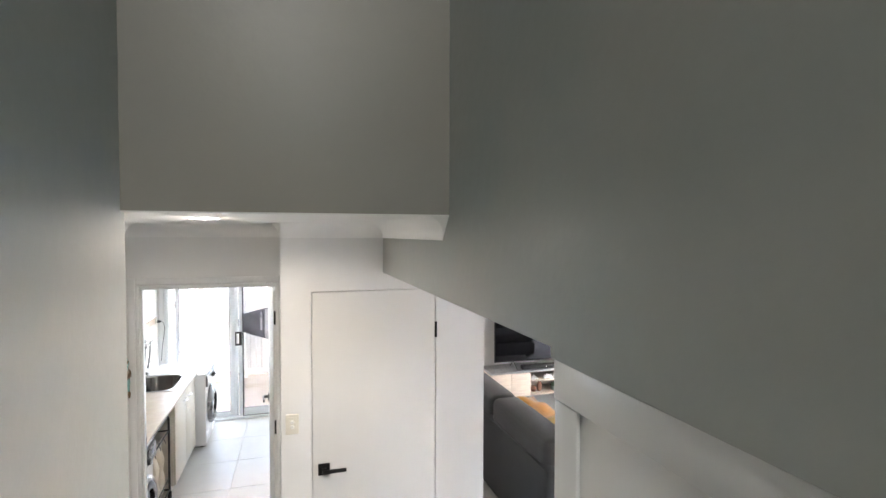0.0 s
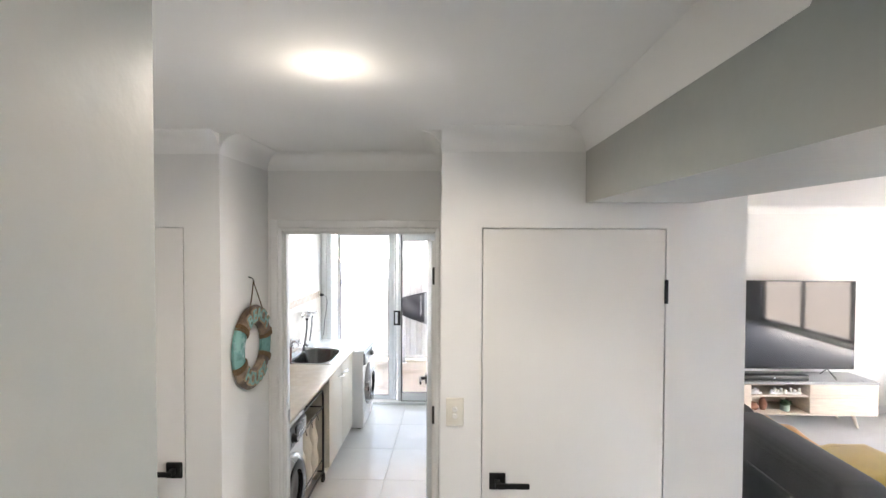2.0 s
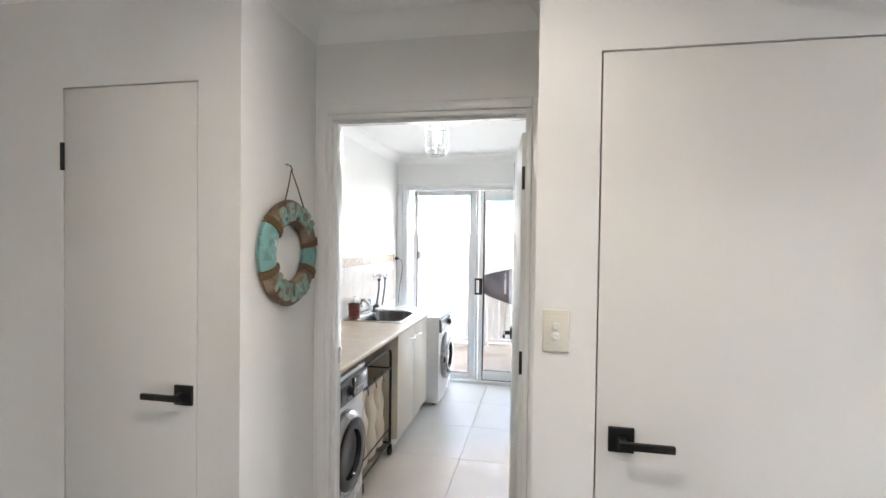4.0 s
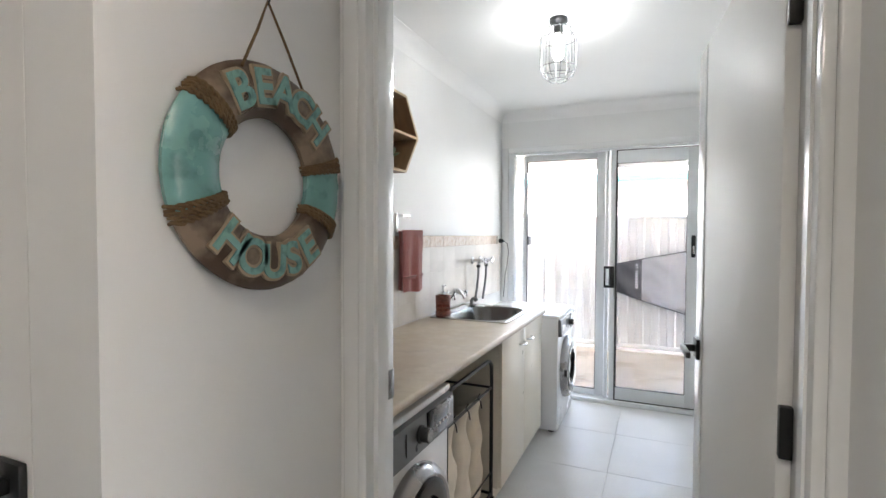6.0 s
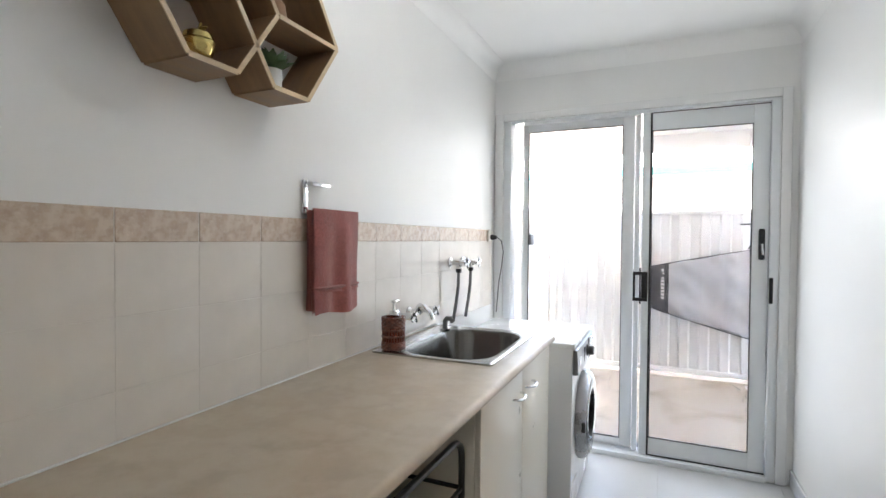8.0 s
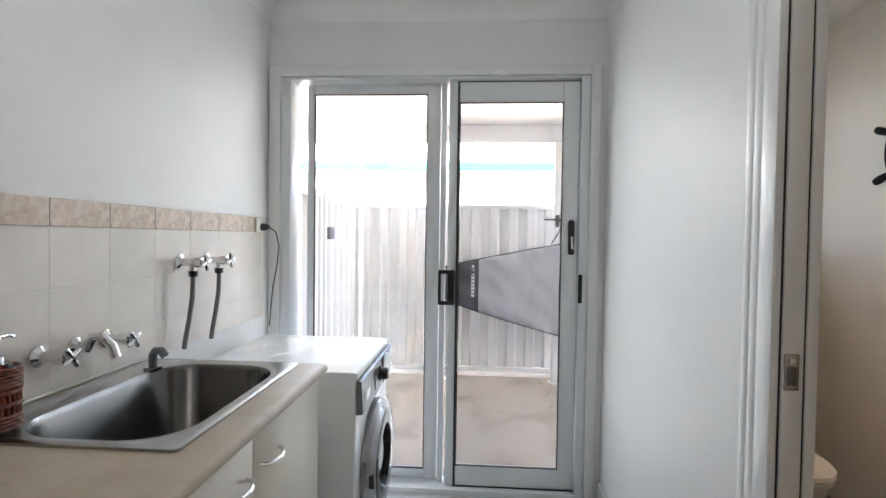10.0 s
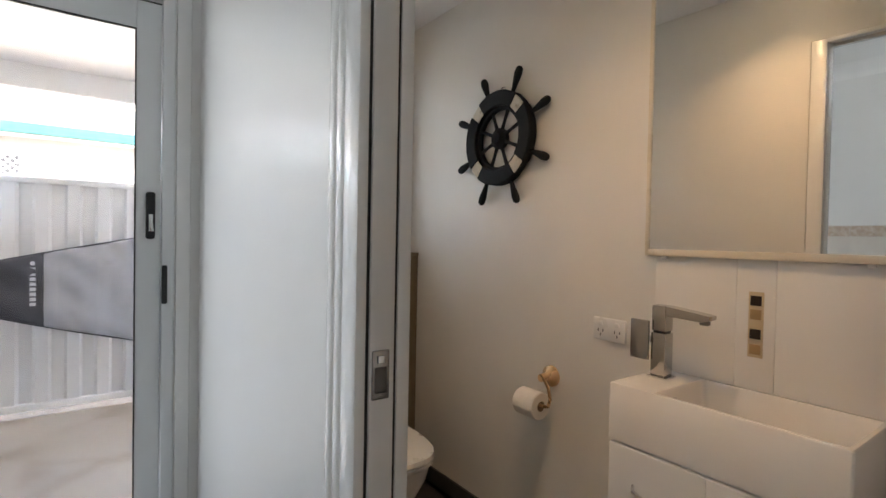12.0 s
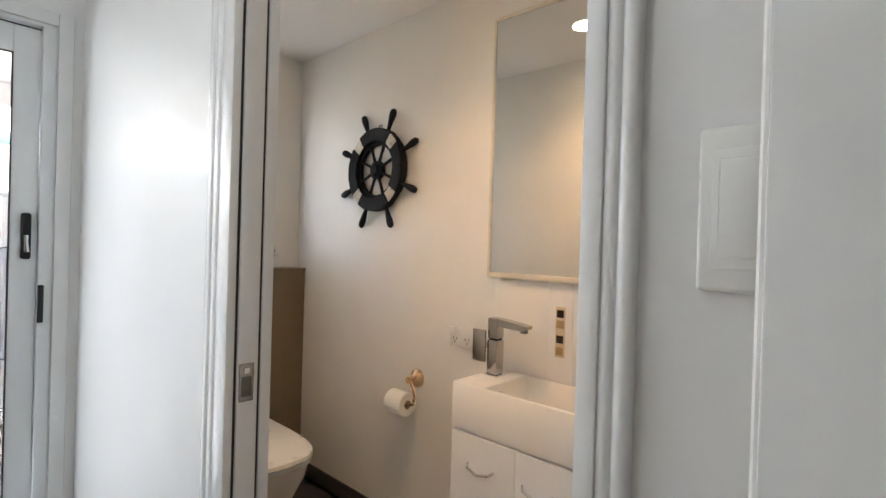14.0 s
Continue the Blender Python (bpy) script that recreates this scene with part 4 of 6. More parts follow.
def cloth(bm, w, h, thick, folds, seed, bend=0.0, swing_amt=0.006):
    """A hanging double-layer cloth: y across, z down from 0, x off the wall."""
    n, m = 26, 30
    rng = random.Random(seed)
    ph = [rng.uniform(0, 6.28) for _ in range(4)]
    for sgn in (1, -1):
        grid = []
        for i in range(m + 1):
            z = -h * i / m
            row = []
            for j in range(n + 1):
                y = (j / n - 0.5) * w
                f = folds * (i / m) ** 0.7 * (math.sin(9 * j / n + ph[0]) + 0.5 * math.sin(17 * j / n + ph[1])) + swing_amt * math.sin(3 * i / m + ph[2])
                edge = 1 - (abs(2 * j / n - 1)) ** 6
                t = thick * (0.35 + 0.65 * edge) * min(1.0, 0.4 + 3 * i / m)
                row.append(bm.verts.new((thick + f + sgn * t + bend * (i / m) * (j / n - 0.5), y + 0.004 * math.sin(4 * i / m + ph[3]) * (i / m), z - 0.006 * math.sin(7 * j / n + ph[1]) * (i == m))))
            grid.append(row)
        for a, b in zip(grid, grid[1:]):
            for k in range(n):
                bm.faces.new((a[k], a[k + 1], b[k + 1], b[k]))
    return bm


th = thing("towel_holder", (-1.671, 4.492, 1.408), "square chrome towel holder on the laundry wall", "towel holder")
part("wall_plate", box(B(), (0.0, 0.0, -0.02), (0.008, 0.022, 0.085), 0.002), CHROME, th)
part("arm", box(B(), (0.008, 0.006, 0.066), (0.040, 0.095, 0.078), 0.002), CHROME, th)
part("bar", boxes(((0.0, 0.012, -0.02), (0.044, 0.030, -0.008)), ((0.034, 0.030, -0.02), (0.044, 0.215, -0.008)), bevel=0.002), CHROME, th)
tw = thing("hand_towel", (-1.649, 4.618, 1.404), "dusty red terry hand towel hanging on a chrome bar", "towel")
part("cloth", cloth(B(), 0.245, 0.335, 0.016, 0.0075, 3, swing_amt=0.004), TOWEL_PINK, tw, angle=80)
part("woven_band", cloth(B(), 0.2455, 0.020, 0.0178, 0.0, 3), TOWEL_PINK, tw)
tw.children[-1].location = (0.0, 0.002, -0.245)
tw2 = part("back_fold", cloth(B(), 0.20, 0.315, 0.010, 0.006, 8), TOWEL_PINK, tw, angle=80)
tw2.location = (-0.012, -0.03, -0.005)

# interlocking hexagon shelf
SHX = -1.672
shelf = thing("hexagon_wall_shelf", (SHX, 4.172, 1.87), "interlocking hexagon wall shelf in brown oak", "wall shelf")


def board(name, p, q, depth=0.138, th=0.012):
    """A shelf board between two points of the wall plane, with a pale front lipping."""
    p, q = Vector((0, *p)), Vector((0, *q))
    d = (q - p).normalized()
    nn = Vector((1, 0, 0)).cross(d) * th / 2
    bd = B()
    skin(bd, [[p + nn, p - nn, p - nn + Vector((depth - 0.003, 0, 0)), p + nn + Vector((depth - 0.003, 0, 0))], [q + nn, q - nn, q - nn + Vector((depth - 0.003, 0, 0)), q + nn + Vector((depth - 0.003, 0, 0))]])
    o = part(name, bd, WOOD_BROWN, shelf)
    f = B()
    skin(f, [[p + nn + Vector((depth - 0.003, 0, 0)), p - nn + Vector((depth - 0.003, 0, 0)), p - nn + Vector((depth, 0, 0)), p + nn + Vector((depth, 0, 0))], [q + nn + Vector((depth - 0.003, 0, 0)), q - nn + Vector((depth - 0.003, 0, 0)), q - nn + Vector((depth, 0, 0)), q + nn + Vector((depth, 0, 0))]])
    part("edge_lipping", f, WOOD_LIGHT, o, "pale oak front edge")


HEX = [(-0.193, 0.0), (-0.064, -0.182), (0.064, -0.182), (0.193, 0.0), (0.064, 0.182), (-0.064, 0.182)]
for cy in (-0.122, 0.122):
    for i in range(6):
        (ya, za), (yb, zb) = HEX[i], HEX[(i + 1) % 6]
        board("side_board", (cy + ya, za), (cy + yb, zb))
board("shelf_board", (-0.122 - 0.186, 0.0), (0.122 - 0.199, 0.0))
board("shelf_board", (-0.122 + 0.199, 0.0), (0.122 + 0.186, 0.0))


def potted_plant(m, r, h, leaves, size, label, seed, material=POT_WHITE):
    t = thing("potted_plant", m, label, "plant")
    part("pot", lathe(B(), [(0.0, 0.0), (r * 0.92, 0.0), (r, h * 0.15), (r, h), (r * 0.88, h), (r * 0.86, h * 0.85), (0.0, h * 0.85)], n=24), material, t)
    rng = random.Random(seed)
    bm = B()
    for _ in range(leaves):
        a, tilt, ln = rng.uniform(0, 6.28), rng.uniform(0.1, 1.1), size * rng.uniform(0.6, 1.1)
        d = Vector((math.cos(a) * math.sin(tilt), math.sin(a) * math.sin(tilt), math.cos(tilt)))
        s = d.cross(Vector((0, 0, 1))).normalized() * ln * 0.22
        base = Vector((math.cos(a) * r * 0.4, math.sin(a) * r * 0.4, h * 0.85))
        nrm = d.cross(s).normalized() * ln * 0.06
        mid, tip = base + d * ln * 0.55, base + d * ln - Vector((0, 0, ln * 0.15))
        v = [bm.verts.new(q) for q in (base, mid + s, tip, mid - s, mid + nrm)]
        for q in ((0, 1, 4), (1, 2, 4), (2, 3, 4), (3, 0, 4)):
            bm.faces.new([v[i] for i in q])
    part("leaves", bm, LEAF, t)
    return t


potted_plant(pose(SHX + 0.075, 4.172 - 0.135, 1.8762), 0.038, 0.055, 130, 0.085, "bushy green plant in a white pot", 4)
potted_plant(pose(SHX + 0.085, 4.172 + 0.10, 1.6942), 0.028, 0.055, 46, 0.07, "small succulent in a white pot", 6)
ap = thing("gold_apple_ornament", (SHX + 0.09, 4.172 - 0.125, 1.6942), "gold apple ornament on the shelf", "ornament")
part("apple", lathe(B(), [(0.0, 0.004), (0.014, 0.0), (0.026, 0.008), (0.034, 0.028), (0.035, 0.045), (0.029, 0.062), (0.016, 0.069), (0.004, 0.064), (0.0, 0.062)], n=28), GOLD, ap)
part("stalk", tube(B(), [(0, 0, 0.062), (0.001, 0.002, 0.078), (0.004, 0.005, 0.088)], 0.0025, 6), GOLD, ap)
part("lid_rim", lathe(B(), [(0.035, 0.044), (0.0365, 0.046), (0.035, 0.048)], n=28, caps=False), GOLD, ap)
part("leaf", prism(B(), [(0.0, 0.0), (0.015, 0.008), (0.03, 0.0), (0.015, -0.008)], 0.072, 0.074, "z"), GOLD, ap)
vs = thing("wooden_vase", (SHX + 0.07, 4.172 + 0.135, 1.8762), "small turned wooden vase on the shelf", "vase")
part("vase", lathe(B(), [(0.0, 0.0), (0.026, 0.0), (0.029, 0.03), (0.024, 0.06), (0.016, 0.072), (0.012, 0.070), (0.0, 0.06)], n=24), mat("turned_wood", (0.34, 0.20, 0.11), 0.5, vary=0.15, scale=12), vs)

# caged ceiling lamp
cl = thing("cage_ceiling_lamp", (-0.862, 4.68, CEIL), "wire cage ceiling lamp with lit bulb", "ceiling light")
part("ceiling_cup", lathe(B(), [(0.0, 0.0), (0.045, 0.0), (0.045, -0.018), (0.022, -0.03), (0.022, -0.075), (0.0, -0.075)], n=28), BLACK_METAL, cl)
part("bulb", lathe(B(), [(0.0, -0.20), (0.018, -0.196), (0.028, -0.175), (0.028, -0.15), (0.016, -0.11), (0.013, -0.075), (0.0, -0.075)], n=24), BULB, cl)
cl.children[-1].visible_shadow = False
cage = [(0.030, -0.035), (0.078, -0.06), (0.088, -0.10), (0.088, -0.24), (0.075, -0.275), (0.045, -0.30)]
for k in range(10):
    a = 2 * math.pi * k / 10
    part("cage_wire", tube(B(), [(r * math.cos(a), r * math.sin(a), z) for r, z in cage], 0.0017, 6), CAGE_STEEL, cl)
for r, z in cage[1:]:
    part("cage_hoop", tube(B(), [(r * math.cos(a), r * math.sin(a), z) for a in [i * 2 * math.pi / 40 for i in range(40)]], 0.0017, 6, True), CAGE_STEEL, cl)
# ---- glass sliding door ----
sd = thing("window_1", (0, 0, 0), "white aluminium sliding glass door to the patio", "sliding door", kind="structure")
part("timber_trim", boxes(((SX0 - 0.062, 6.404, 0.0), (SX0 - 0.004, 6.42, SZ + 0.045)), ((SX1 + 0.004, 6.404, 0.0), (SX1 + 0.052, 6.42, SZ + 0.045)), ((SX0 - 0.004, 6.404, SZ - 0.003), (SX1 + 0.004, 6.42, SZ + 0.045)), bevel=0.004), TRIM, sd)
part("outer_frame", boxes(((SX0, 6.415, 0.0), (SX0 + 0.045, 6.54, SZ - 0.004)), ((SX1 - 0.04, 6.415, 0.0), (SX1, 6.54, SZ - 0.004)), ((SX0 + 0.045, 6.415, 2.072), (SX1 - 0.04, 6.54, SZ - 0.004)), ((SX0 + 0.045, 6.40, -0.004), (SX1 - 0.04, 6.54, 0.028)), bevel=0.002), ALU, sd)


def panel(x0, x1, y, z0, z1, left, right, rail, label, glass):
    p = part("sliding_panel", boxes(((x0, y, z0), (x0 + left, y + 0.032, z1)), ((x1 - right, y, z0), (x1, y + 0.032, z1)), ((x0 + left, y, z1 - rail), (x1 - right, y + 0.032, z1)), ((x0 + left, y, z0), (x1 - right, y + 0.032, z0 + rail)), bevel=0.003), ALU, sd, label)
    g = part("pane", box(B(), (x0 + left, y + 0.013, z0 + rail), (x1 - right, y + 0.017, z1 - rail)), glass, p)
    g.visible_shadow = False
    gk = B()
    for a, b in (((x0 + left, z0 + rail), (x0 + left + 0.004, z1 - rail)), ((x1 - right - 0.004, z0 + rail), (x1 - right, z1 - rail)), ((x0 + left + 0.004, z0 + rail), (x1 - right - 0.004, z0 + rail + 0.004)), ((x0 + left + 0.004, z1 - rail - 0.004), (x1 - right - 0.004, z1 - rail))):
        box(gk, (a[0], y - 0.001, a[1]), (b[0], y + 0.012, b[1]))
    part("gasket", gk, RUBBER, p, "black glazing gasket")
    return p


panel(-1.500, -0.805, 6.50, 0.03, 2.070, 0.036, 0.068, 0.05, "fixed glass panel", GLASS)
pr = panel(-0.758, -0.118, 6.435, 0.03, 2.065, 0.052, 0.078, 0.105, "sliding glass panel", SCREEN_GLASS)
part("edge_seal", boxes(((-0.717, 6.4315, 0.03), (-0.707, 6.434, 2.063)), ((-0.708, 6.432, 2.059), (-0.118, 6.434, 2.064)), ((-0.708, 6.432, 0.030), (-0.118, 6.434, 0.037))), RUBBER, pr, "black edge seal")
part("inner_stile", box(B(), (-0.80, 6.47, 0.03), (-0.772, 6.498, 2.070), 0.003), ALU, sd)
lt = part("latch", boxes(((-0.803, 6.414, 0.95), (-0.722, 6.435, 0.97)), ((-0.803, 6.414, 1.105), (-0.722, 6.435, 1.125)), ((-0.803, 6.414, 0.97), (-0.789, 6.435, 1.105)), ((-0.756, 6.414, 0.97), (-0.722, 6.435, 1.105)), bevel=0.002), BLACK_METAL, pr, "black pull latch")
lk = part("lock", box(B(), (-0.166, 6.413, 1.210), (-0.136, 6.435, 1.380), 0.009, 3), BLACK_METAL, pr, "black lock plate")
part("lock_lever", tube(B(), [(-0.151, 6.41, 1.298), (-0.151, 6.408, 1.273), (-0.149, 6.408, 1.238)], [0.007, 0.006, 0.008], 8), CHROME, lk, "chrome snib")
part("catch", box(B(), (-0.116, 6.400, 0.975), (-0.098, 6.415, 1.115), 0.004), BLACK_METAL, sd, "black door catch")

# ---- bathroom doorway and pocket door ----
bj = thing("door_frame_bathroom", (0, 0, 0), "white gloss frame of the bathroom pocket door", "door frame", kind="structure")
part("jamb", box(B(), (-0.0080, P1, 0), (0.0095, P1 + 0.052, 2.06), 0.002), TRIM, bj)
part("jamb", box(B(), (0.0645, P1, 0), (0.0880, P1 + 0.052, 2.06), 0.002), TRIM, bj)
# black strips set in the open gaps to paint their shade
part("slot_lining", boxes(((0.0095, P1 + 0.004, 0), (0.0158, P1 + 0.052, 2.06)), ((0.0582, P1 + 0.004, 0), (0.0645, P1 + 0.052, 2.06))), RUBBER, bj, "black strips that paint the shade in the slots")
part("jamb", box(B(), (-0.0080, P0 - 0.02, 0), (0.0880, P0, 2.06), 0.002), TRIM, bj)
part("head", boxes(((-0.0080, P0, 2.045), (0.0100, P1, 2.06)), ((0.0640, P0, 2.045), (0.0880, P1, 2.06)), bevel=0.001), TRIM, bj)
pd = thing("door_4", (0, 0, 0), "white pocket door slid back into the wall", "door", kind="structure")
part("leaf", box(B(), (0.0160, P1 - 0.002, 0.01), (0.0580, P1 + 0.05, 2.055), 0.0015), DOOR_PAINT, pd)
pl = part("edge_pull", box(B(), (0.0190, P1 - 0.0035, 0.980), (0.0490, P1 - 0.001, 1.056), 0.002), STEEL, pd, "steel recessed edge pull")
part("pull_recess", box(B(), (0.0240, P1 - 0.0042, 0.990), (0.0440, P1 - 0.0034, 1.030), 0.001), CAGE_STEEL, pl)
part("pull_latch", box(B(), (0.0280, P1 - 0.0062, 1.036), (0.0400, P1 - 0.0036, 1.048), 0.001), CHROME, pl)


def fluted(y0, y1, x, out, z1, name="side_board", parent=None):
    """A moulded board with three rounded beads, on a wall that faces along x."""
    prof = [(x, y0)]
    n = 30
    for i in range(n + 1):
        s = i / n
        bead = 0.004 * abs(math.sin(3 * math.pi * s)) ** 0.6
        prof.append((x + out * (0.012 + bead), y0 + (y1 - y0) * s))
    prof.append((x, y1))
    return part(name, prism(B(), prof, 0.0, z1, "z"), TRIM, parent, angle=60)


ba = thing("trim_bathroom_door", (0, 0, 0), "white beaded architrave round the bathroom doorway", "trim", kind="structure")
fluted(P1 + 0.030, P1 + 0.124, EX, -1, 2.13, parent=ba)
fluted(P0 - 0.048, P0 - 0.004, EX, -1, 2.13, parent=ba)
part("head_board", box(B(), (EX - 0.016, P0 - 0.004, 2.062), (EX, P1 + 0.014, 2.13), 0.005), TRIM, ba)

# ---- bathroom ----
van = thing("vanity", (0.82, 4.645, 0), "narrow white vanity with ceramic basin top", "vanity")
VW, VD = 0.53, 0.264
part("cabinet", box(B(), (0.012, 0.008, 0.10), (VD, VW - 0.008, 0.696), 0.002), APPLIANCE, van)
part("plinth", box(B(), (0.05, 0.02, 0.0), (VD, VW - 0.02, 0.10)), APPLIANCE, van)
for k, y in enumerate((0.009, 0.2655)):
    dd = part("cabinet_door", box(B(), (-0.005, y, 0.105), (0.012, y + 0.2555, 0.692), 0.002), APPLIANCE, van)
    c = y + (0.175 if k == 0 else 0.13)
    part("handle", tube(B(), [(-0.005, c - 0.052, 0.60), (-0.022, c - 0.042, 0.594), (-0.028, c, 0.584), (-0.022, c + 0.042, 0.594), (-0.005, c + 0.052, 0.60)], 0.0045, 8), CHROME, dd, "chrome bow handle")
bas = B()
zt = 0.850


def rect4(x0, x1, y0, y1, r, z):
    return rounded_rect(x0, x1, y0, y1, r, z, 4)


rows = [rect4(0.0, VD, 0.0, VW, 0.006, 0.700), rect4(0.0, VD, 0.0, VW, 0.006, zt - 0.004), rect4(0.003, VD - 0.003, 0.003, VW - 0.003, 0.006, zt),
        rect4(0.012, VD - 0.012, 0.012, 0.405, 0.008, zt), rect4(0.015, VD - 0.015, 0.016, 0.402, 0.012, zt - 0.006), rect4(0.022, VD - 0.02, 0.03, 0.394, 0.02, zt - 0.085), rect4(0.05, VD - 0.05, 0.07, 0.36, 0.03, zt - 0.095)]
skin(bas, rows, True, False)
bas.faces.new([v for v in list(bas.verts)[:len(rows[0])]][::-1])
bas.faces.new([v for v in list(bas.verts)[-len(rows[0]):]])
bt = part("basin", bas, CERAMIC, van, "white ceramic rectangular basin")
part("overflow", lathe(B(), [(0.0, 0.0), (0.013, 0.0), (0.013, -0.004), (0.008, -0.005), (0.0, -0.002)], (0.09, 0.397, zt - 0.035), "y", 18), CHROME, bt, "chrome overflow ring")
mx = thing("basin_mixer", (0.985, 5.122, zt), "square chrome basin mixer", "tap")
part("base", box(B(), (-0.028, -0.028, 0.0), (0.028, 0.028, 0.006), 0.001), CHROME, mx)
part("body", box(B(), (-0.021, -0.021, 0.006), (0.021, 0.021, 0.128), 0.0015), MIXER, mx)
part("collar", box(B(), (-0.017, -0.017, 0.128), (0.017, 0.017, 0.134), 0.001), BLACK_METAL, mx)
part("upper_post", box(B(), (-0.020, -0.020, 0.134), (0.020, 0.020, 0.205), 0.0015), MIXER, mx)
sp_ = B()
skin(sp_, [[(a, -0.020, z) for a, z in ((-0.019, 0.178), (0.019, 0.178), (0.019, 0.205), (-0.019, 0.205))], [(a, -0.118, z) for a, z in ((-0.019, 0.174), (0.019, 0.174), (0.019, 0.195), (-0.019, 0.195))], [(a, -0.138, z) for a, z in ((-0.019, 0.181), (0.019, 0.181), (0.019, 0.192), (-0.019, 0.192))]])
part("spout", sp_, MIXER, mx)
part("aerator", box(B(), (-0.010, -0.128, 0.166), (0.010, -0.108, 0.1765), 0.001), CAGE_STEEL, mx)
part("lever", boxes(((-0.026, 0.018, 0.098), (-0.018, 0.034, 0.118)), ((-0.030, 0.024, 0.048), (-0.022, 0.080, 0.160)), bevel=0.0015), MIXER, mx, "flat square lever plate")

sp = thing("splashback", (BX, 0, 0), "white glazed splashback tiles with mosaic strip", "tile splashback", kind="structure")
for a, b in ((4.655, 4.8742), (4.8750, 4.9686), (4.9694, 5.200)):
    part("tile", box(B(), (-0.008, a, zt + 0.001), (0.0, b, 1.192), 0.001), CERAMIC, sp)
MOS = [mat("mosaic_dark", (0.03, 0.02, 0.015), 0.15), mat("mosaic_sand", (0.62, 0.50, 0.33), 0.2), mat("mosaic_tan", (0.40, 0.27, 0.14), 0.2)]
ms = part("mosaic_strip", box(B(), (-0.0095, 4.901, 0.937), (-0.008, 4.937, 1.108), 0.0005), MOS[1], sp, "sand mosaic strip")
for k, (z, c) in enumerate(((1.072, 0), (1.036, 2), (0.985, 0), (0.945, 2))):
    part("mosaic_piece", box(B(), (-0.0125, 4.906, z), (-0.0095, 4.932, z + 0.026), 0.0008), MOS[c], ms)

mr = thing("wall_mirror", (BX, 0, 0), "large wall mirror in a thin cream frame", "mirror")
my0, my1, mz0, mz1 = 4.587, 5.230, 1.192, 2.170
part("frame", boxes(((-0.024, my0, mz0), (0.0, my0 + 0.024, mz1)), ((-0.024, my1 - 0.012, mz0), (0.0, my1, mz1)), ((-0.024, my0 + 0.024, mz0), (0.0, my1 - 0.012, mz0 + 0.02)), ((-0.024, my0 + 0.024, mz1 - 0.012), (0.0, my1 - 0.012, mz1)), bevel=0.002), MIRROR_FRAME, mr)
part("mirror_glass", prism(B(), [(-0.006, my0 + 0.024), (-0.0190, my1 - 0.012), (-0.0160, my1 - 0.012), (-0.003, my0 + 0.024)], mz0 + 0.02, mz1 - 0.012, "z"), MIRROR, mr, "silvered mirror glass")
for y in (my0 + 0.10, my1 - 0.06):
    part("mirror_clip", box(B(), (-0.022, y - 0.008, mz0 - 0.008), (0.0, y + 0.008, mz0 + 0.006), 0.003), WHITE_PLASTIC, mr)

go = thing("power_point", (BX, 5.361, 0.938), "white double power point on the bathroom wall", "power outlet")
part("plate", box(B(), (-0.010, -0.062, -0.037), (0.0, 0.062, 0.037), 0.003), WHITE_PLASTIC, go)
for y in (-0.032, 0.032):
    part("rocker", box(B(), (-0.014, y - 0.008, 0.012), (-0.010, y + 0.008, 0.026), 0.002), WHITE_PLASTIC, go)
    part("socket_slots", boxes(((-0.0106, y - 0.011, -0.010), (-0.0098, y - 0.008, 0.000)), ((-0.0106, y + 0.008, -0.010), (-0.0098, y + 0.011, 0.000)), ((-0.0106, y - 0.0015, -0.024), (-0.0098, y + 0.0015, -0.014))), RUBBER, go, "dark socket slots")

tp = thing("toilet_roll_holder", pose(BX, 5.613, 0.723) @ Matrix.Diagonal((1, 1.18, 1.18, 1)), "cream and brass toilet roll holder", "toilet roll holder")
part("rosette", lathe(B(), [(0.0, 0.0), (0.034, 0.0), (0.033, -0.008), (0.022, -0.018), (0.014, -0.03), (0.012, -0.06), (0.0, -0.062)], n=24, axis="x"), BRASS_PINK, tp)
part("arm", tube(B(), [(-0.05, 0.0, 0.0), (-0.065, -0.02, 0.0), (-0.075, -0.045, -0.02), (-0.078, -0.055, -0.05), (-0.075, -0.045, -0.075), (-0.072, -0.03, -0.08), (-0.072, 0.09, -0.08)], 0.0055, 8), BRASS_PINK, tp)
rl = thing("toilet_roll", (BX - 0.072, 5.646, 0.624), "white toilet paper roll on its holder", "toilet roll")
part("roll", lathe(B(), [(0.019, -0.05), (0.048, -0.05), (0.050, -0.047), (0.050, 0.047), (0.048, 0.05), (0.019, 0.05)], (0, 0, 0), "y", 36, False), PAPER, rl)
part("core", lathe(B(), [(0.019, -0.0495), (0.0175, -0.0495), (0.0175, 0.0495), (0.019, 0.0495)], (0, 0, 0), "y", 28, False), RING_EDGE, rl, "brown card core")
part("loose_sheet", skin(B(), [[(-0.050 * math.cos(t) + e * math.cos(t), -0.046, 0.050 * math.sin(t) - e * math.sin(t)) for e in (0, -0.0012)] + [(-0.050 * math.cos(t) + e * math.cos(t), 0.046, 0.050 * math.sin(t) - e * math.sin(t)) for e in (-0.0012, 0)] for t in (1.2, 0.8, 0.4, 0.0, -0.2)]), PAPER, rl)

# ship's wheel, facing -x
wh = thing("ships_wheel_decoration", pose(BX, 5.902, 1.654) @ Matrix.Diagonal((1, 1.04, 1.04, 1)), "black wooden ship's wheel with cream patches", "wall decoration")


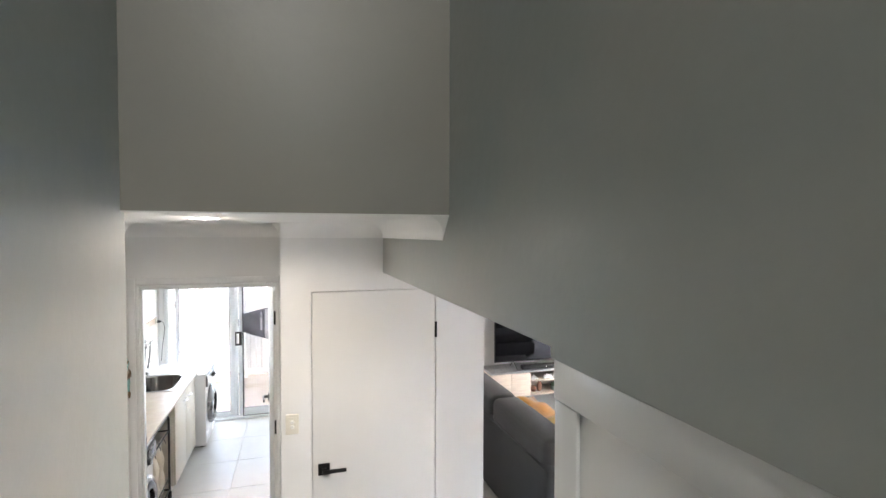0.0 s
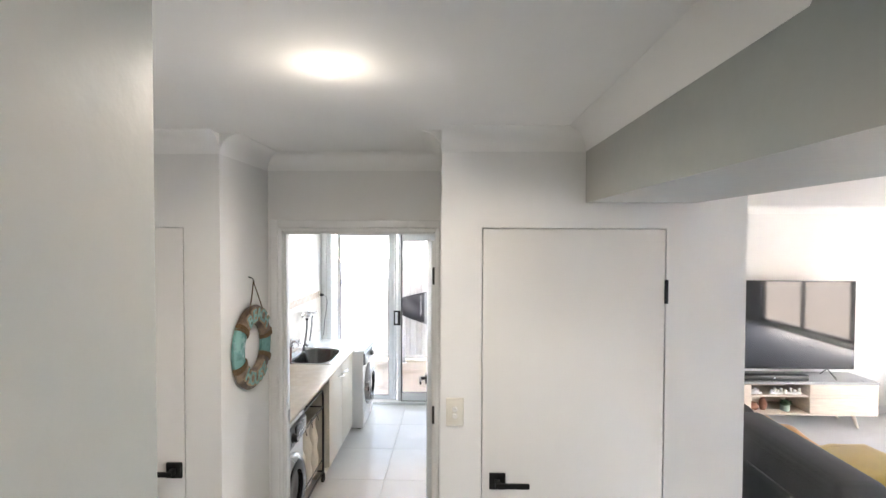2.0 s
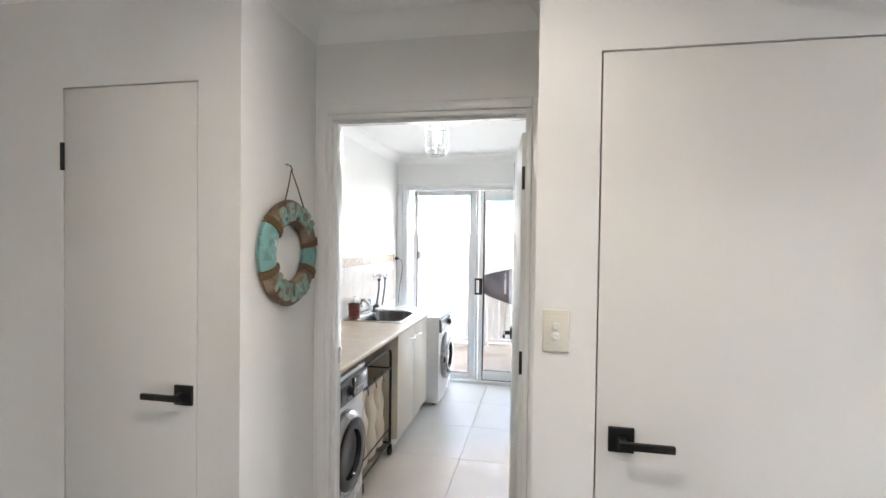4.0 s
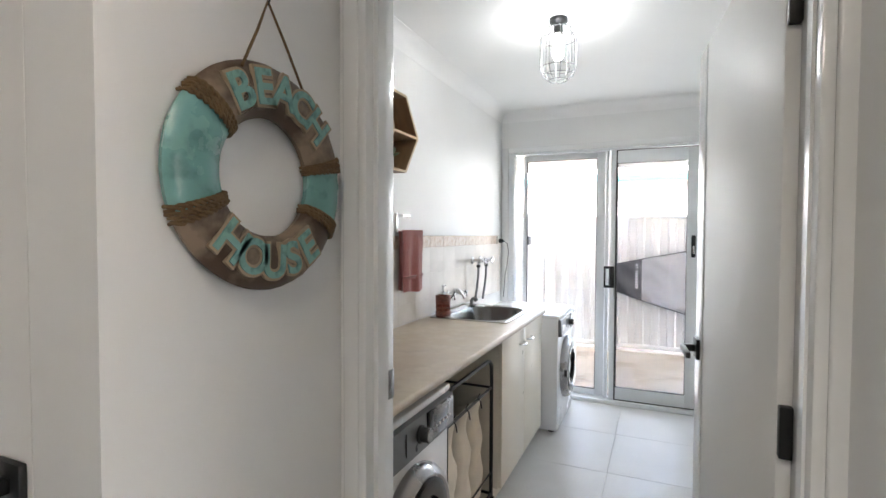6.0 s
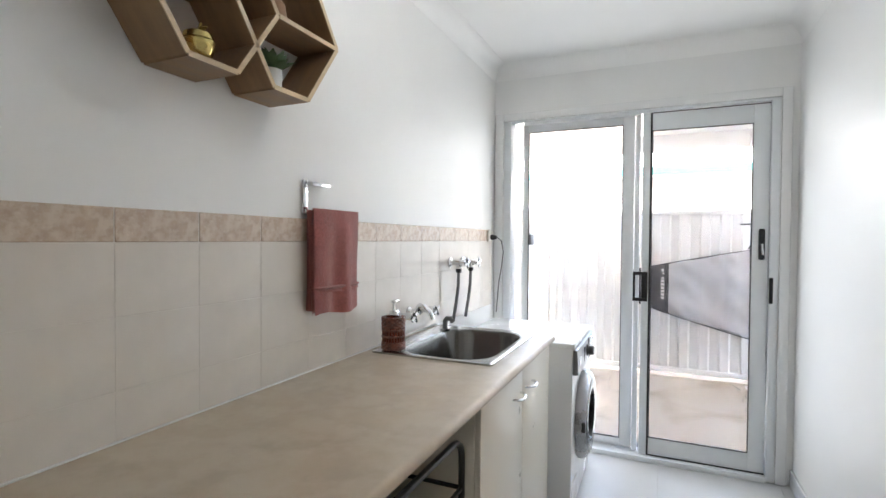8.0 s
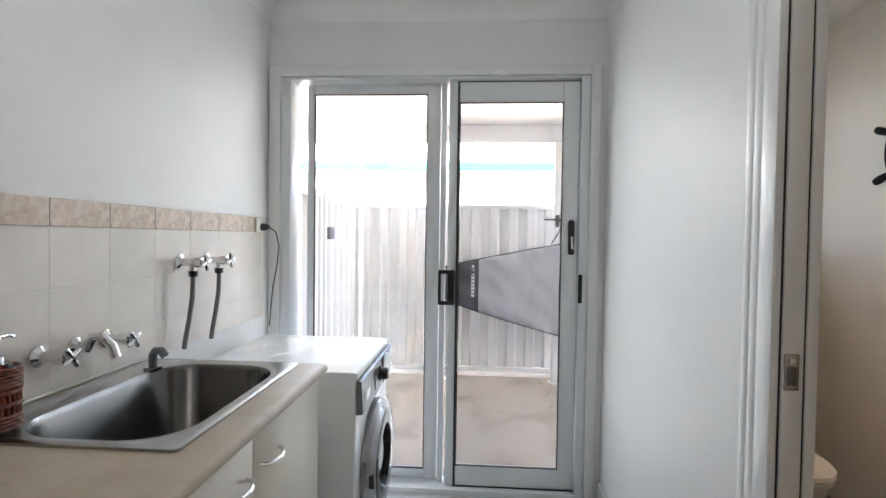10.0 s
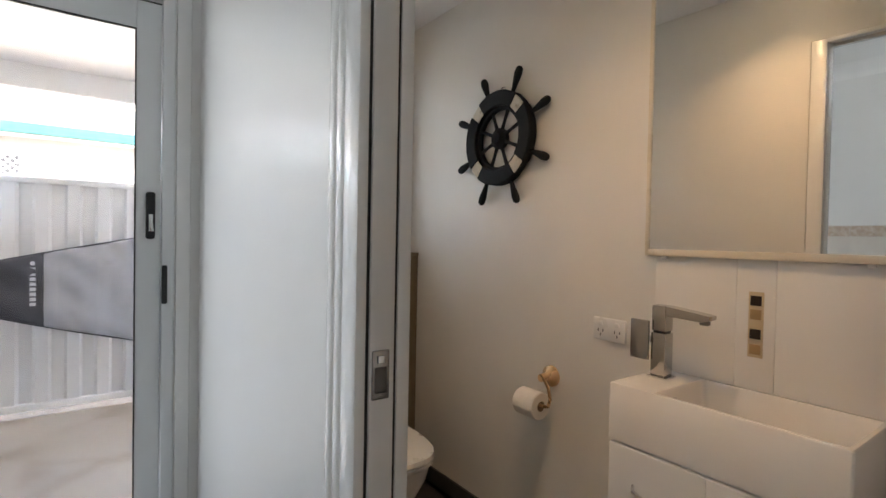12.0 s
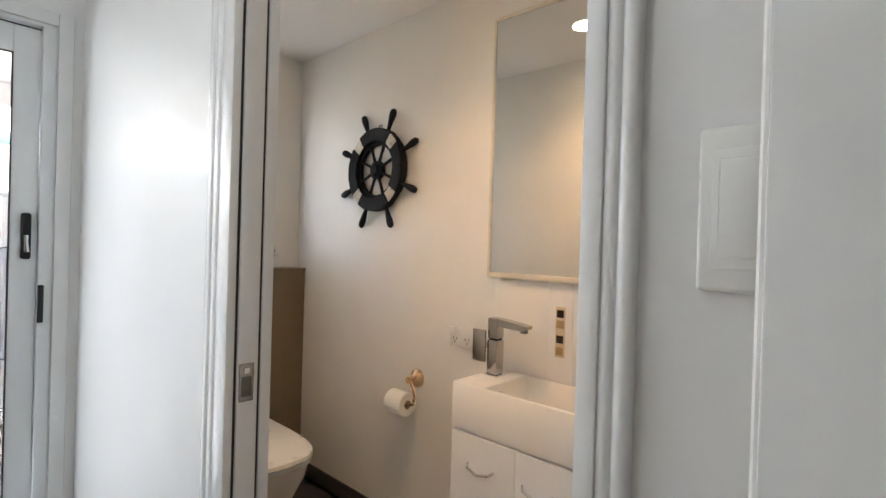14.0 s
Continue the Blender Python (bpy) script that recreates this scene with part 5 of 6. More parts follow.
def wheel_arc(a0, a1, r0, r1, x0, x1, n=10):
    rows = []
    for i in range(n + 1):
        a = radians(a0 + (a1 - a0) * i / n)
        rows.append([(x, r * math.cos(a), r * math.sin(a)) for x, r in ((-x0, r0), (-x1 + 0.003, r0), (-x1, r0 + 0.003), (-x1, r1 - 0.003), (-x1 + 0.003, r1), (-x0, r1))])
    return skin(B(), rows)


for k in range(4):
    part("rim_section", wheel_arc(-35 + 90 * k, 35 + 90 * k, 0.128, 0.188, 0.012, 0.052), NAVY, wh)
    joint = part("rim_joint", wheel_arc(35.3 + 90 * k, 54.7 + 90 * k, 0.1325, 0.186, 0.014, 0.046), NAVY, wh)
    part("rim_patch", wheel_arc(35.9 + 90 * k, 54.1 + 90 * k, 0.1335, 0.185, 0.0462, 0.049), WHEEL_WHITE, joint, "worn cream rim patch")
part("inner_rim", wheel_arc(0, 359.9, 0.114, 0.132, 0.014, 0.033, 48), NAVY, wh)
part("hub", lathe(B(), [(0.0, -0.012), (0.042, -0.012), (0.042, -0.034), (0.026, -0.042), (0.022, -0.05), (0.0, -0.052)], axis="x", n=28), NAVY, wh)
for k in range(8):
    a = radians(22.5 + 45 * k)
    u = Vector((0, math.cos(a), math.sin(a)))
    x = Vector((-0.026, 0, 0))
    part("spoke", tube(B(), [x + u * 0.03, x + u * 0.07, x + u * 0.115], [0.009, 0.0065, 0.008], 10), NAVY, wh)
    part("handle", tube(B(), [x + u * 0.18, x + u * 0.20, x + u * 0.225, x + u * 0.255, x + u * 0.275, x + u * 0.283], [0.009, 0.009, 0.0125, 0.0165, 0.014, 0.006], 12), NAVY, wh)
part("hanging_eye", tube(B(), [(-0.01, 0.012 * math.cos(a), 0.198 + 0.012 * math.sin(a)) for a in [i * 2 * math.pi / 12 for i in range(12)]], 0.0025, 6, True), CHROME, wh)

# bathroom towel, gathered on a peg
bt2 = thing("bath_towel", (BX - 0.012, 4.44, 1.432), "rust terry towel hanging from a wall peg", "towel")
def follow(points, s):
    """Straight-line reading of (s, value) pairs, eased between them."""
    for (s0, v0), (s1, v1) in zip(points, points[1:]):
        if s <= s1:
            k = (s - s0) / (s1 - s0)
            return v0 + (v1 - v0) * k * k * (3 - 2 * k)
    return points[-1][1]


FAR_EDGE = [(0.0, 0.062), (0.27, 0.118), (0.55, 0.163), (0.75, 0.132), (1.0, 0.088)]
NEAR_EDGE = [(0.0, -0.026), (0.3, -0.062), (0.6, -0.082), (1.0, -0.078)]
rows = []
m = 96
for i in range(49):
    s = i / 48
    ya, yb = follow(FAR_EDGE, s), follow(NEAR_EDGE, s)
    dp = 0.015 + 0.040 * min(1.0, s * 2)
    ring = []
    for q in range(m):
        a = 2 * math.pi * q / m
        across = math.sin(a)
        # one deep valley that parts the cloth in two, and softer folds
        valley = math.exp(-((across - 0.22 + 0.25 * s) / 0.16) ** 2) * min(1.0, 0.25 + 1.5 * s)
        fold = 1 - 1.05 * valley + (0.20 * math.sin(6 * a + 2.0 * s) + 0.10 * math.sin(13 * a - 3 * s)) * min(1.0, 0.35 + s)
        drop = 0.548 + 0.058 * max(0.0, -across + 0.1) - 0.05 * valley * s
        ring.append((-dp - 0.016 - dp * fold * math.cos(a), (ya + yb) / 2 + (ya - yb) / 2 * across, -drop * s - 0.012 * math.sin(4 * a + 1) * s))
    rows.append(ring)
part("cloth", skin(B(), rows), TOWEL_RUST, bt2, angle=80)
part("peg", lathe(B(), [(0.0, 0.012), (0.016, 0.012), (0.016, 0.006), (0.007, 0.0), (0.007, -0.03), (0.012, -0.034), (0.0, -0.038)], (0, 0.015, -0.004), "x", 18), CHROME, bt2, "chrome peg")

# cistern ledge, toilet, window
lg = thing("cistern_ledge", (0, 0, 0), "taupe tiled ledge behind the toilet", "ledge", kind="structure")
part("tile_face", box(B(), (EI + 0.005, 6.550, 0.0), (BX - 0.001, 6.633, 1.140), 0.002), TAUPE_TILE, lg)
part("ledge_top", box(B(), (EI + 0.005, 6.543, 1.140), (BX - 0.001, 6.633, 1.157), 0.003), TAUPE_TILE, lg)
part("tile_skirting", box(B(), (BX - 0.012, 4.06, 0.0), (BX - 0.001, 6.543, 0.08), 0.002), DARK_TILE, lg, "dark tiled skirting")
to = thing("toilet", pose(0.575, 6.549, 0) @ Matrix.Diagonal((1, 1.16, 1, 1)), "white ceramic back-to-wall toilet with closed seat", "toilet")


def oval(y0, y1, w, z, n=40):
    pts = []
    for i in range(n):
        a = 2 * math.pi * i / n
        c, s = math.cos(a), math.sin(a)
        e = 0.62 if s < 0 else 0.4
        c, s = math.copysign(abs(c) ** e, c), math.copysign(abs(s) ** e, s)
        pts.append((w * c, (y0 + y1) / 2 + (y1 - y0) / 2 * s, z))
    return pts


part("pan", skin(B(), [oval(-0.50, 0.0, 0.13, 0.0), oval(-0.50, 0.0, 0.13, 0.05), oval(-0.56, 0.0, 0.15, 0.22), oval(-0.62, 0.0, 0.178, 0.34), oval(-0.635, 0.0, 0.182, 0.395)]), CERAMIC, to)
part("seat", skin(B(), [oval(-0.64, -0.06, 0.182, 0.398), oval(-0.645, -0.06, 0.186, 0.404), oval(-0.645, -0.06, 0.186, 0.414), oval(-0.64, -0.06, 0.182, 0.418)]), WHITE_PLASTIC, to)
part("lid", skin(B(), [oval(-0.645, -0.05, 0.184, 0.421), oval(-0.65, -0.05, 0.188, 0.427), oval(-0.648, -0.05, 0.186, 0.442), oval(-0.62, -0.07, 0.165, 0.449), oval(-0.5, -0.15, 0.08, 0.451)]), WHITE_PLASTIC, to)
wb = thing("window_2", (0, 0, 0), "small frosted bathroom window", "window", kind="structure")
part("window_frame", boxes(((BW0, 6.685, 1.195), (BW0 + 0.035, 6.725, 2.06)), ((BW1 - 0.035, 6.685, 1.195), (BW1, 6.725, 2.06)), ((BW0 + 0.035, 6.685, 2.025), (BW1 - 0.035, 6.725, 2.06)), ((BW0 + 0.035, 6.685, 1.195), (BW1 - 0.035, 6.725, 1.23))), ALU, wb)
gp = part("pane", box(B(), (BW0 + 0.035, 6.701, 1.23), (BW1 - 0.035, 6.706, 2.025)), glass_mat("frosted_glass", (0.95, 0.98, 1.0), 0.5), wb, "frosted pane")
gp.visible_shadow = False
part("window_sill", box(B(), (BW0 + 0.001, 6.636, 1.196), (BW1 - 0.001, 6.685, 1.206), 0.002), TRIM, wb)
potted_plant(pose(0.845, 6.590, 1.157), 0.028, 0.05, 60, 0.10, "dark green plant in a white pot on the ledge", 12)

# ---- living room seen past the stairs ----
tv = thing("television", (3.42, 5.98, 0.505), "large black flat television on a stand", "television")
part("panel", box(B(), (-0.83, -0.012, 0.085), (0.83, 0.02, 1.045), 0.004), BLACK_PLASTIC, tv)
part("screen", box(B(), (-0.822, -0.0145, 0.098), (0.822, -0.012, 1.037)), SCREEN, tv, "glossy dark screen")
part("rear_housing", box(B(), (-0.5, 0.02, 0.15), (0.5, 0.06, 0.65), 0.01), BLACK_PLASTIC, tv)
for x in (-0.55, 0.55):
    part("foot", tube(B(), [(x, -0.14, 0.006), (x, 0.0, 0.09), (x, 0.10, 0.006)], 0.007, 8), STEEL, tv)
sb = thing("soundbar", (3.30, 5.85, 0.505), "low black soundbar on the cabinet", "soundbar")
part("body", box(B(), (-0.36, -0.045, 0.0), (0.36, 0.045, 0.058), 0.01, 3), BLACK_PLASTIC, sb)
part("badge", box(B(), (-0.008, -0.047, 0.024), (0.008, -0.045, 0.036), 0.001), PRINT_WHITE, sb)
tc = thing("tv_cabinet", (0, 5.78, 0), "washed oak television cabinet with grey top and splayed legs", "tv cabinet")
X0, X1, NX0, NX1 = 2.46, 4.36, 3.05, 3.65
part("top", box(B(), (X0 - 0.005, -0.005, 0.478), (X1 + 0.005, 0.41, 0.504), 0.002), STONE_TOP, tc)
part("carcass", boxes(((X0, 0.0, 0.150), (X1, 0.40, 0.168)), ((X0, 0.02, 0.168), (NX0, 0.40, 0.476)), ((NX1, 0.02, 0.168), (X1, 0.40, 0.476)), ((NX0, 0.38, 0.168), (NX1, 0.40, 0.476)), bevel=0.001), WOOD_TV, tc)
part("inner_shelf", box(B(), (NX0, 0.02, 0.335), (NX1, 0.38, 0.350), 0.001), WOOD_TV, tc)
for z in (0.170, 0.322):
    part("drawer_front", box(B(), (NX1 + 0.003, 0.0, z), (X1 - 0.002, 0.02, z + 0.149), 0.002), WOOD_TV, tc)
for a in (X0 + 0.002, (X0 + NX0) / 2 + 0.002):
    part("cabinet_door", box(B(), (a, 0.0, 0.170), (a + (NX0 - X0) / 2 - 0.005, 0.02, 0.471), 0.002), WOOD_TV, tc)
for x, s in ((X0 + 0.22, -1), (X1 - 0.22, 1)):
    for y in (0.06, 0.34):
        part("leg", tube(B(), [(x, y, 0.15), (x + s * 0.06, y, 0.0)], [0.02, 0.012], 10), WOOD_TV, tc)
for k, x in enumerate((3.14, 3.35, 3.52)):
    t = thing("word_ornament", (x, 5.86, 0.3505), "small white cut-out word ornament on the shelf", "ornament", "white word ornaments")
    w = (0.11, 0.13, 0.17)[k]
    part("base", box(B(), (-w / 2, -0.02, 0.0), (w / 2, 0.02, 0.022), 0.003), POT_WHITE, t)
    for q in range(3 + (k > 0)):
        xx = -w / 2 + 0.02 + q * (w - 0.03) / 3
        part("stroke", box(B(), (xx - 0.009, -0.012, 0.022), (xx + 0.009, 0.012, 0.05 + 0.018 * (q % 2)), 0.003), POT_WHITE, t)
BROWN_CLAY = mat("brown_clay", (0.22, 0.09, 0.05), 0.5, vary=0.15)
for x, r, h, c in ((3.15, 0.045, 0.075, BROWN_CLAY), (3.24, 0.04, 0.13, BROWN_CLAY)):
    t = thing("clay_vase", (x, 5.90, 0.1685), "brown clay vase on the lower shelf", "vase")
    part("vase", lathe(B(), [(0.0, 0.0), (r * 0.6, 0.0), (r, h * 0.4), (r * 0.9, h * 0.7), (r * 0.55, h * 0.88), (r * 0.65, h), (r * 0.5, h), (0.0, h * 0.7)], n=22), c, t)
potted_plant(pose(3.46, 5.88, 0.1685), 0.045, 0.06, 60, 0.08, "grey-green plant in a pale pot", 21, mat("sage_pot", (0.35, 0.42, 0.36), 0.5, vary=0.2, scale=20))


def puffed(bm, a, b, r, seg=4):
    return box(bm, a, b, r, seg)


def crown(bm, amount, cuts=3):
    """Puffs a block into an upholstered cushion."""
    bmesh.ops.subdivide_edges(bm, edges=bm.edges[:], cuts=cuts, use_grid_fill=True)
    lo = Vector([min(v.co[i] for v in bm.verts) for i in range(3)])
    hi = Vector([max(v.co[i] for v in bm.verts) for i in range(3)])
    c, h = (lo + hi) / 2, (hi - lo) / 2
    for v in bm.verts:
        d = [(v.co[i] - c[i]) / h[i] for i in range(3)]
        for i in range(3):
            others = [1 - d[j] ** 2 for j in range(3) if j != i]
            v.co[i] += d[i] * amount * others[0] * others[1]
        v.co += Vector([noise.noise(v.co * 7 + Vector((k * 9, 0, 0))) * amount * 0.25 for k in range(3)])
    return bm


def cushion(name, a, b, r, material, parent, label="", amount=0.02):
    bm = crown(puffed(B(), a, b, r, 3), amount, 2)
    bmesh.ops.remove_doubles(bm, verts=bm.verts, dist=1e-5)
    return part(name, bm, material, parent, label, 80)


# corner sofa: one arm along y with its back to the hall, one along x
so = thing("corner_sofa", (1.62, 2.70, 0), "charcoal suede corner sofa with low rounded backs", "sofa")
part("base", boxes(((0.05, 0.05, 0.06), (0.98, 2.25, 0.30)), ((0.98, 0.05, 0.06), (2.75, 1.0, 0.30)), bevel=0.03), SOFA_GREY, so)
part("back_frame", boxes(((0.0, 0.02, 0.06), (0.14, 2.27, 0.72)), ((0.14, 0.0, 0.06), (2.78, 0.13, 0.66)), bevel=0.04), SOFA_GREY, so)
for y0, y1 in ((0.10, 1.10), (1.115, 2.24)):
    cushion("back_cushion", (0.03, y0, 0.50), (0.30, y1, 0.895), 0.06, SOFA_GREY, so, amount=0.012)
for x0, x1 in ((0.34, 1.10), (1.12, 1.92), (1.94, 2.74)):
    cushion("back_cushion", (x0, 0.02, 0.46), (x1, 0.28, 0.815), 0.06, SOFA_GREY, so, amount=0.012)
for y0, y1 in ((0.30, 0.98), (1.0, 1.6), (1.62, 2.24)):
    cushion("seat_cushion", (0.28, y0, 0.30), (1.0, y1, 0.47), 0.06, SOFA_GREY, so)
for x0, x1 in ((1.02, 1.86), (1.88, 2.72)):
    cushion("seat_cushion", (x0, 0.26, 0.30), (x1, 1.0, 0.47), 0.06, SOFA_GREY, so)
for x, y in ((0.12, 0.12), (0.12, 2.15), (0.9, 2.15), (2.65, 0.12), (2.65, 0.9)):
    part("foot", box(B(), (x - 0.03, y - 0.03, 0.0), (x + 0.03, y + 0.03, 0.06), 0.004), BLACK_PLASTIC, so)


def pillow(name, m, w, h, d, material, label):
    t = thing(name, m, label, "cushion")
    rows = []
    for i in range(13):
        s = -1 + i / 6
        row = []
        for q in range(32):
            a = 2 * math.pi * q / 32
            c, sn = math.cos(a), math.sin(a)
            k = 1 / max(abs(c), abs(sn)) ** 0.8
            e = max(0.0, 1 - abs(s) ** 2.2) ** 0.5 * 0.30 + 0.70 if abs(s) < 1 else 0.70
            row.append((w / 2 * c * k * e, d / 2 * s * (1 - 0.25 * abs(math.sin(2 * a))), h / 2 * sn * k * e))
        rows.append(row)
    part("cover", skin(B(), rows), material, t, angle=80)
    return t


pillow("cushion", pose(2.44, 3.66, 0.575, -82, 0, 12), 0.62, 0.44, 0.15, MUSTARD, "mustard cushion lying in the sofa corner")
pillow("cushion", pose(3.62, 3.02, 0.70, 20, 0, 170), 0.42, 0.40, 0.14, ORANGE, "orange cushion against the sofa back")
thr = thing("throw_blanket", (2.02, 3.95, 0.50), "orange knitted throw heaped on the sofa seat", "throw")
rows = []
for i in range(31):
    s = i / 30
    row = []
    for q in range(30):
        u = q / 29
        heap = max(0.0, math.sin(math.pi * s)) ** 0.6 * max(0.0, math.sin(math.pi * u)) ** 0.5
        x = 0.50 * u + 0.03 * math.sin(5 * s + 1) + 0.06 * s
        y = 0.80 * s + 0.03 * math.sin(7 * u)
        row.append((x, y, 0.012 + heap * (0.085 + 0.028 * math.sin(9 * s + 4 * u) + 0.018 * math.sin(17 * s - 7 * u))))
    rows.append(row + [(p[0], p[1], 0.0) for p in row[::-1]])
part("cloth", skin(B(), rows), ORANGE, thr, angle=80)

rc = thing("recliner_chair", (5.52, 5.42, 0, 0, 0, -38), "black leather recliner armchair", "armchair")
cushion("seat", (-0.30, -0.32, 0.25), (0.30, 0.30, 0.47), 0.08, LEATHER, rc)
bk = cushion("backrest", (-0.32, 0.0, 0.0), (0.32, 0.20, 0.74), 0.09, LEATHER, rc)
bk.matrix_local = pose(0, 0.20, 0.40, -16)
for s in (-1, 1):
    cushion("armrest", (s * 0.32, -0.34, 0.48), (s * 0.46, 0.34, 0.60), 0.05, LEATHER, rc)
    part("arm_panel", box(B(), (s * 0.33, -0.30, 0.10), (s * 0.44, 0.32, 0.48), 0.03, 3), LEATHER, rc)
cushion("footrest", (-0.27, -0.47, 0.16), (0.27, -0.33, 0.44), 0.05, LEATHER, rc)
part("base_ring", lathe(B(), [(0.27, 0.0), (0.31, 0.0), (0.31, 0.035), (0.27, 0.035)], n=40, caps=False), WOOD_BROWN, rc, "brown wooden base ring")
part("pedestal", lathe(B(), [(0.0, 0.0), (0.09, 0.03), (0.05, 0.06), (0.05, 0.25), (0.0, 0.25)], n=20), BLACK_METAL, rc)
part("base_spokes", boxes(((-0.28, -0.03, 0.01), (0.28, 0.03, 0.04)), ((-0.03, -0.28, 0.01), (0.03, 0.28, 0.04)), bevel=0.004), WOOD_BROWN, rc)

we = thing("window_3", (0, 0, 0), "dark framed wide window of the living room", "window", kind="structure")
for y in (-0.3, 0.98, 2.26, 3.54):
    part("window_frame", box(B(), (7.12, y, 0.16), (7.18, y + 0.06, 2.04), 0.003), BLACK_METAL, we)
part("window_sill", box(B(), (7.09, -0.3, 0.1), (7.18, 3.6, 0.16), 0.003), BLACK_METAL, we)
part("head_rail", box(B(), (7.12, -0.3, 2.04), (7.18, 3.6, 2.1), 0.003), BLACK_METAL, we)

# ---- outside ----
GZ = -0.12
solid("ground", box(B(), (-600, -600, -0.4), (600, 600, -0.165)), DIRT, "dry bare ground", "ground")
solid("pavement_patio", box(B(), (-2.6, 6.545, -0.3), (3.5, 8.98, GZ), 0.004), CONCRETE, "stained and cracked concrete patio slab", "patio")
crack = B()
rng = random.Random(5)
p = Vector((0.02, 8.90, GZ + 0.0012))
for i in range(16):
    q = p + Vector((rng.uniform(-0.03, 0.035) - 0.004, -0.055, 0))
    wdt = 0.004 * rng.uniform(0.5, 1.2)
    crack.faces.new([crack.verts.new(v) for v in (p + Vector((-wdt, 0, 0)), p + Vector((wdt, 0, 0)), q + Vector((wdt, 0, 0)), q + Vector((-wdt, 0, 0)))])
    p = q
solid("patio_crack", crack, RUBBER, "dark crack across the patio slab", "crack")
solid("wall_outside", boxes(((-3.5, 6.56, -0.3), (-1.75, 6.70, 2.7)), ((1.19, 6.601, -0.3), (3.5, 6.72, 2.7))), WHITE_WALL, "white outer house wall", "wall")
solid("step_threshold", box(B(), (-1.66, 6.545, -0.12), (-0.03, 6.72, -0.012), 0.004), mat("threshold_concrete", (0.30, 0.30, 0.30), 0.8, vary=0.1), "grey concrete threshold under the sliding door", "step")

pr_ = thing("patio_roof", (0, 0, 0), "white patio roof on a beam and slim steel posts", "patio roof")
part("soffit", box(B(), (-3.5, 6.561, 2.40), (3.6, 9.05, 2.47)), FENCE_POST, pr_)
part("beam", box(B(), (-3.5, 8.86, 2.23), (3.6, 8.92, 2.40), 0.004), FENCE_POST, pr_)
part("gutter", box(B(), (-3.5, 8.99, 2.28), (3.6, 9.10, 2.40), 0.01), FENCE_POST, pr_)
for x in (-0.94, 0.175, 2.4):
    ps = part("post", box(B(), (x - 0.034, 8.80, GZ), (x + 0.034, 8.858, 2.30), 0.005), FENCE_POST, pr_)
    part("post_bracket", box(B(), (x - 0.05, 8.795, 2.22), (x + 0.05, 8.86, 2.36), 0.003), FENCE_POST, ps)
    part("foot_plate", box(B(), (x - 0.055, 8.78, GZ), (x + 0.055, 8.88, GZ + 0.008), 0.002), FENCE_POST, ps)


def sheet(x0, x1, z0, z1, pitch=0.19, depth=0.03, th=0.003):
    """Trapezoid-ribbed steel sheet in the plane y 0."""
    pts, x = [], x0
    while x < x1 - 1e-6:
        for dx, dy in ((0.0, 0.0), (0.055, 0.0), (0.075, depth), (0.15, depth), (0.17, 0.0)):
            if x + dx <= x1:
                pts.append((x + dx, dy))
        x += pitch
    pts.append((x1, 0.0))
    return prism(B(), pts + [(a, b + th) for a, b in pts[::-1]], z0, z1, "z")


def fence_run(m, length, panels, label, name="fence"):
    t = thing(name, m, label, "fence", "boundary fences")
    w = length / panels
    for k in range(panels):
        part("sheet", sheet(k * w + 0.03, (k + 1) * w - 0.03, -0.06, 1.60), FENCE, t)
        part("top_rail", box(B(), (k * w + 0.03, -0.014, 1.585), ((k + 1) * w - 0.03, 0.045, 1.63), 0.004), FENCE, t)
        part("bottom_rail", box(B(), (k * w + 0.03, -0.014, -0.10), ((k + 1) * w - 0.03, 0.045, -0.05), 0.004), FENCE_POST, t)
    for k in range(panels + 1):
        part("post", box(B(), (k * w - 0.03, -0.02, -0.17), (k * w + 0.03, 0.05, 1.65), 0.004), FENCE, t)
    return t


fence_run(pose(-1.80, 9.08, 0), 2.38 * 3, 3, "cream ribbed steel boundary fence")
fence_run(pose(-1.84, 6.71, 0, 0, 0, 90), 1.06, 1, "cream ribbed steel side fence")
gt = thing("side_gate", (-1.83, 7.85, 0, 0, 0, 90), "cream ribbed steel side gate with latch", "gate")
part("sheet", sheet(0.03, 1.14, -0.06, 1.58), FENCE, gt)
part("gate_frame", boxes(((0.0, -0.015, -0.08), (0.035, 0.035, 1.62)), ((1.135, -0.015, -0.08), (1.17, 0.035, 1.62)), ((0.035, -0.015, 1.585), (1.135, 0.035, 1.62)), ((0.035, -0.015, -0.08), (1.135, 0.035, -0.045)), bevel=0.003), FENCE, gt)
part("gate_post", box(B(), (-0.055, -0.03, -0.165), (-0.008, 0.04, 1.66), 0.004), FENCE, gt)
part("latch", box(B(), (0.01, -0.055, 1.26), (0.12, -0.016, 1.36), 0.012, 3), HOSE, gt, "grey plastic gate latch")

# board bag on its bracket
bg = thing("board_bag", (0, 8.70, 0), "silver and charcoal padded board bag hung sideways", "board bag")


def bag_edge(x):
    if x < -0.93:
        s = (x + 1.02) / 0.09
        return 0.86 - (0.86 - 0.705) * s ** 0.5, 0.86 + (1.0 - 0.86) * s ** 0.5
    k = min(1.0, (x + 0.93) / 1.2)
    lo, hi = 0.705 - 0.36 * k ** 0.85, 1.0 + 0.255 * k ** 0.9
    if x > 0.35:
        s = (x - 0.35) / 0.55
        mid = 0.80
        lo, hi = lo + (mid - lo) * s ** 2.4, hi + (mid - hi) * s ** 2.4
    return lo, hi


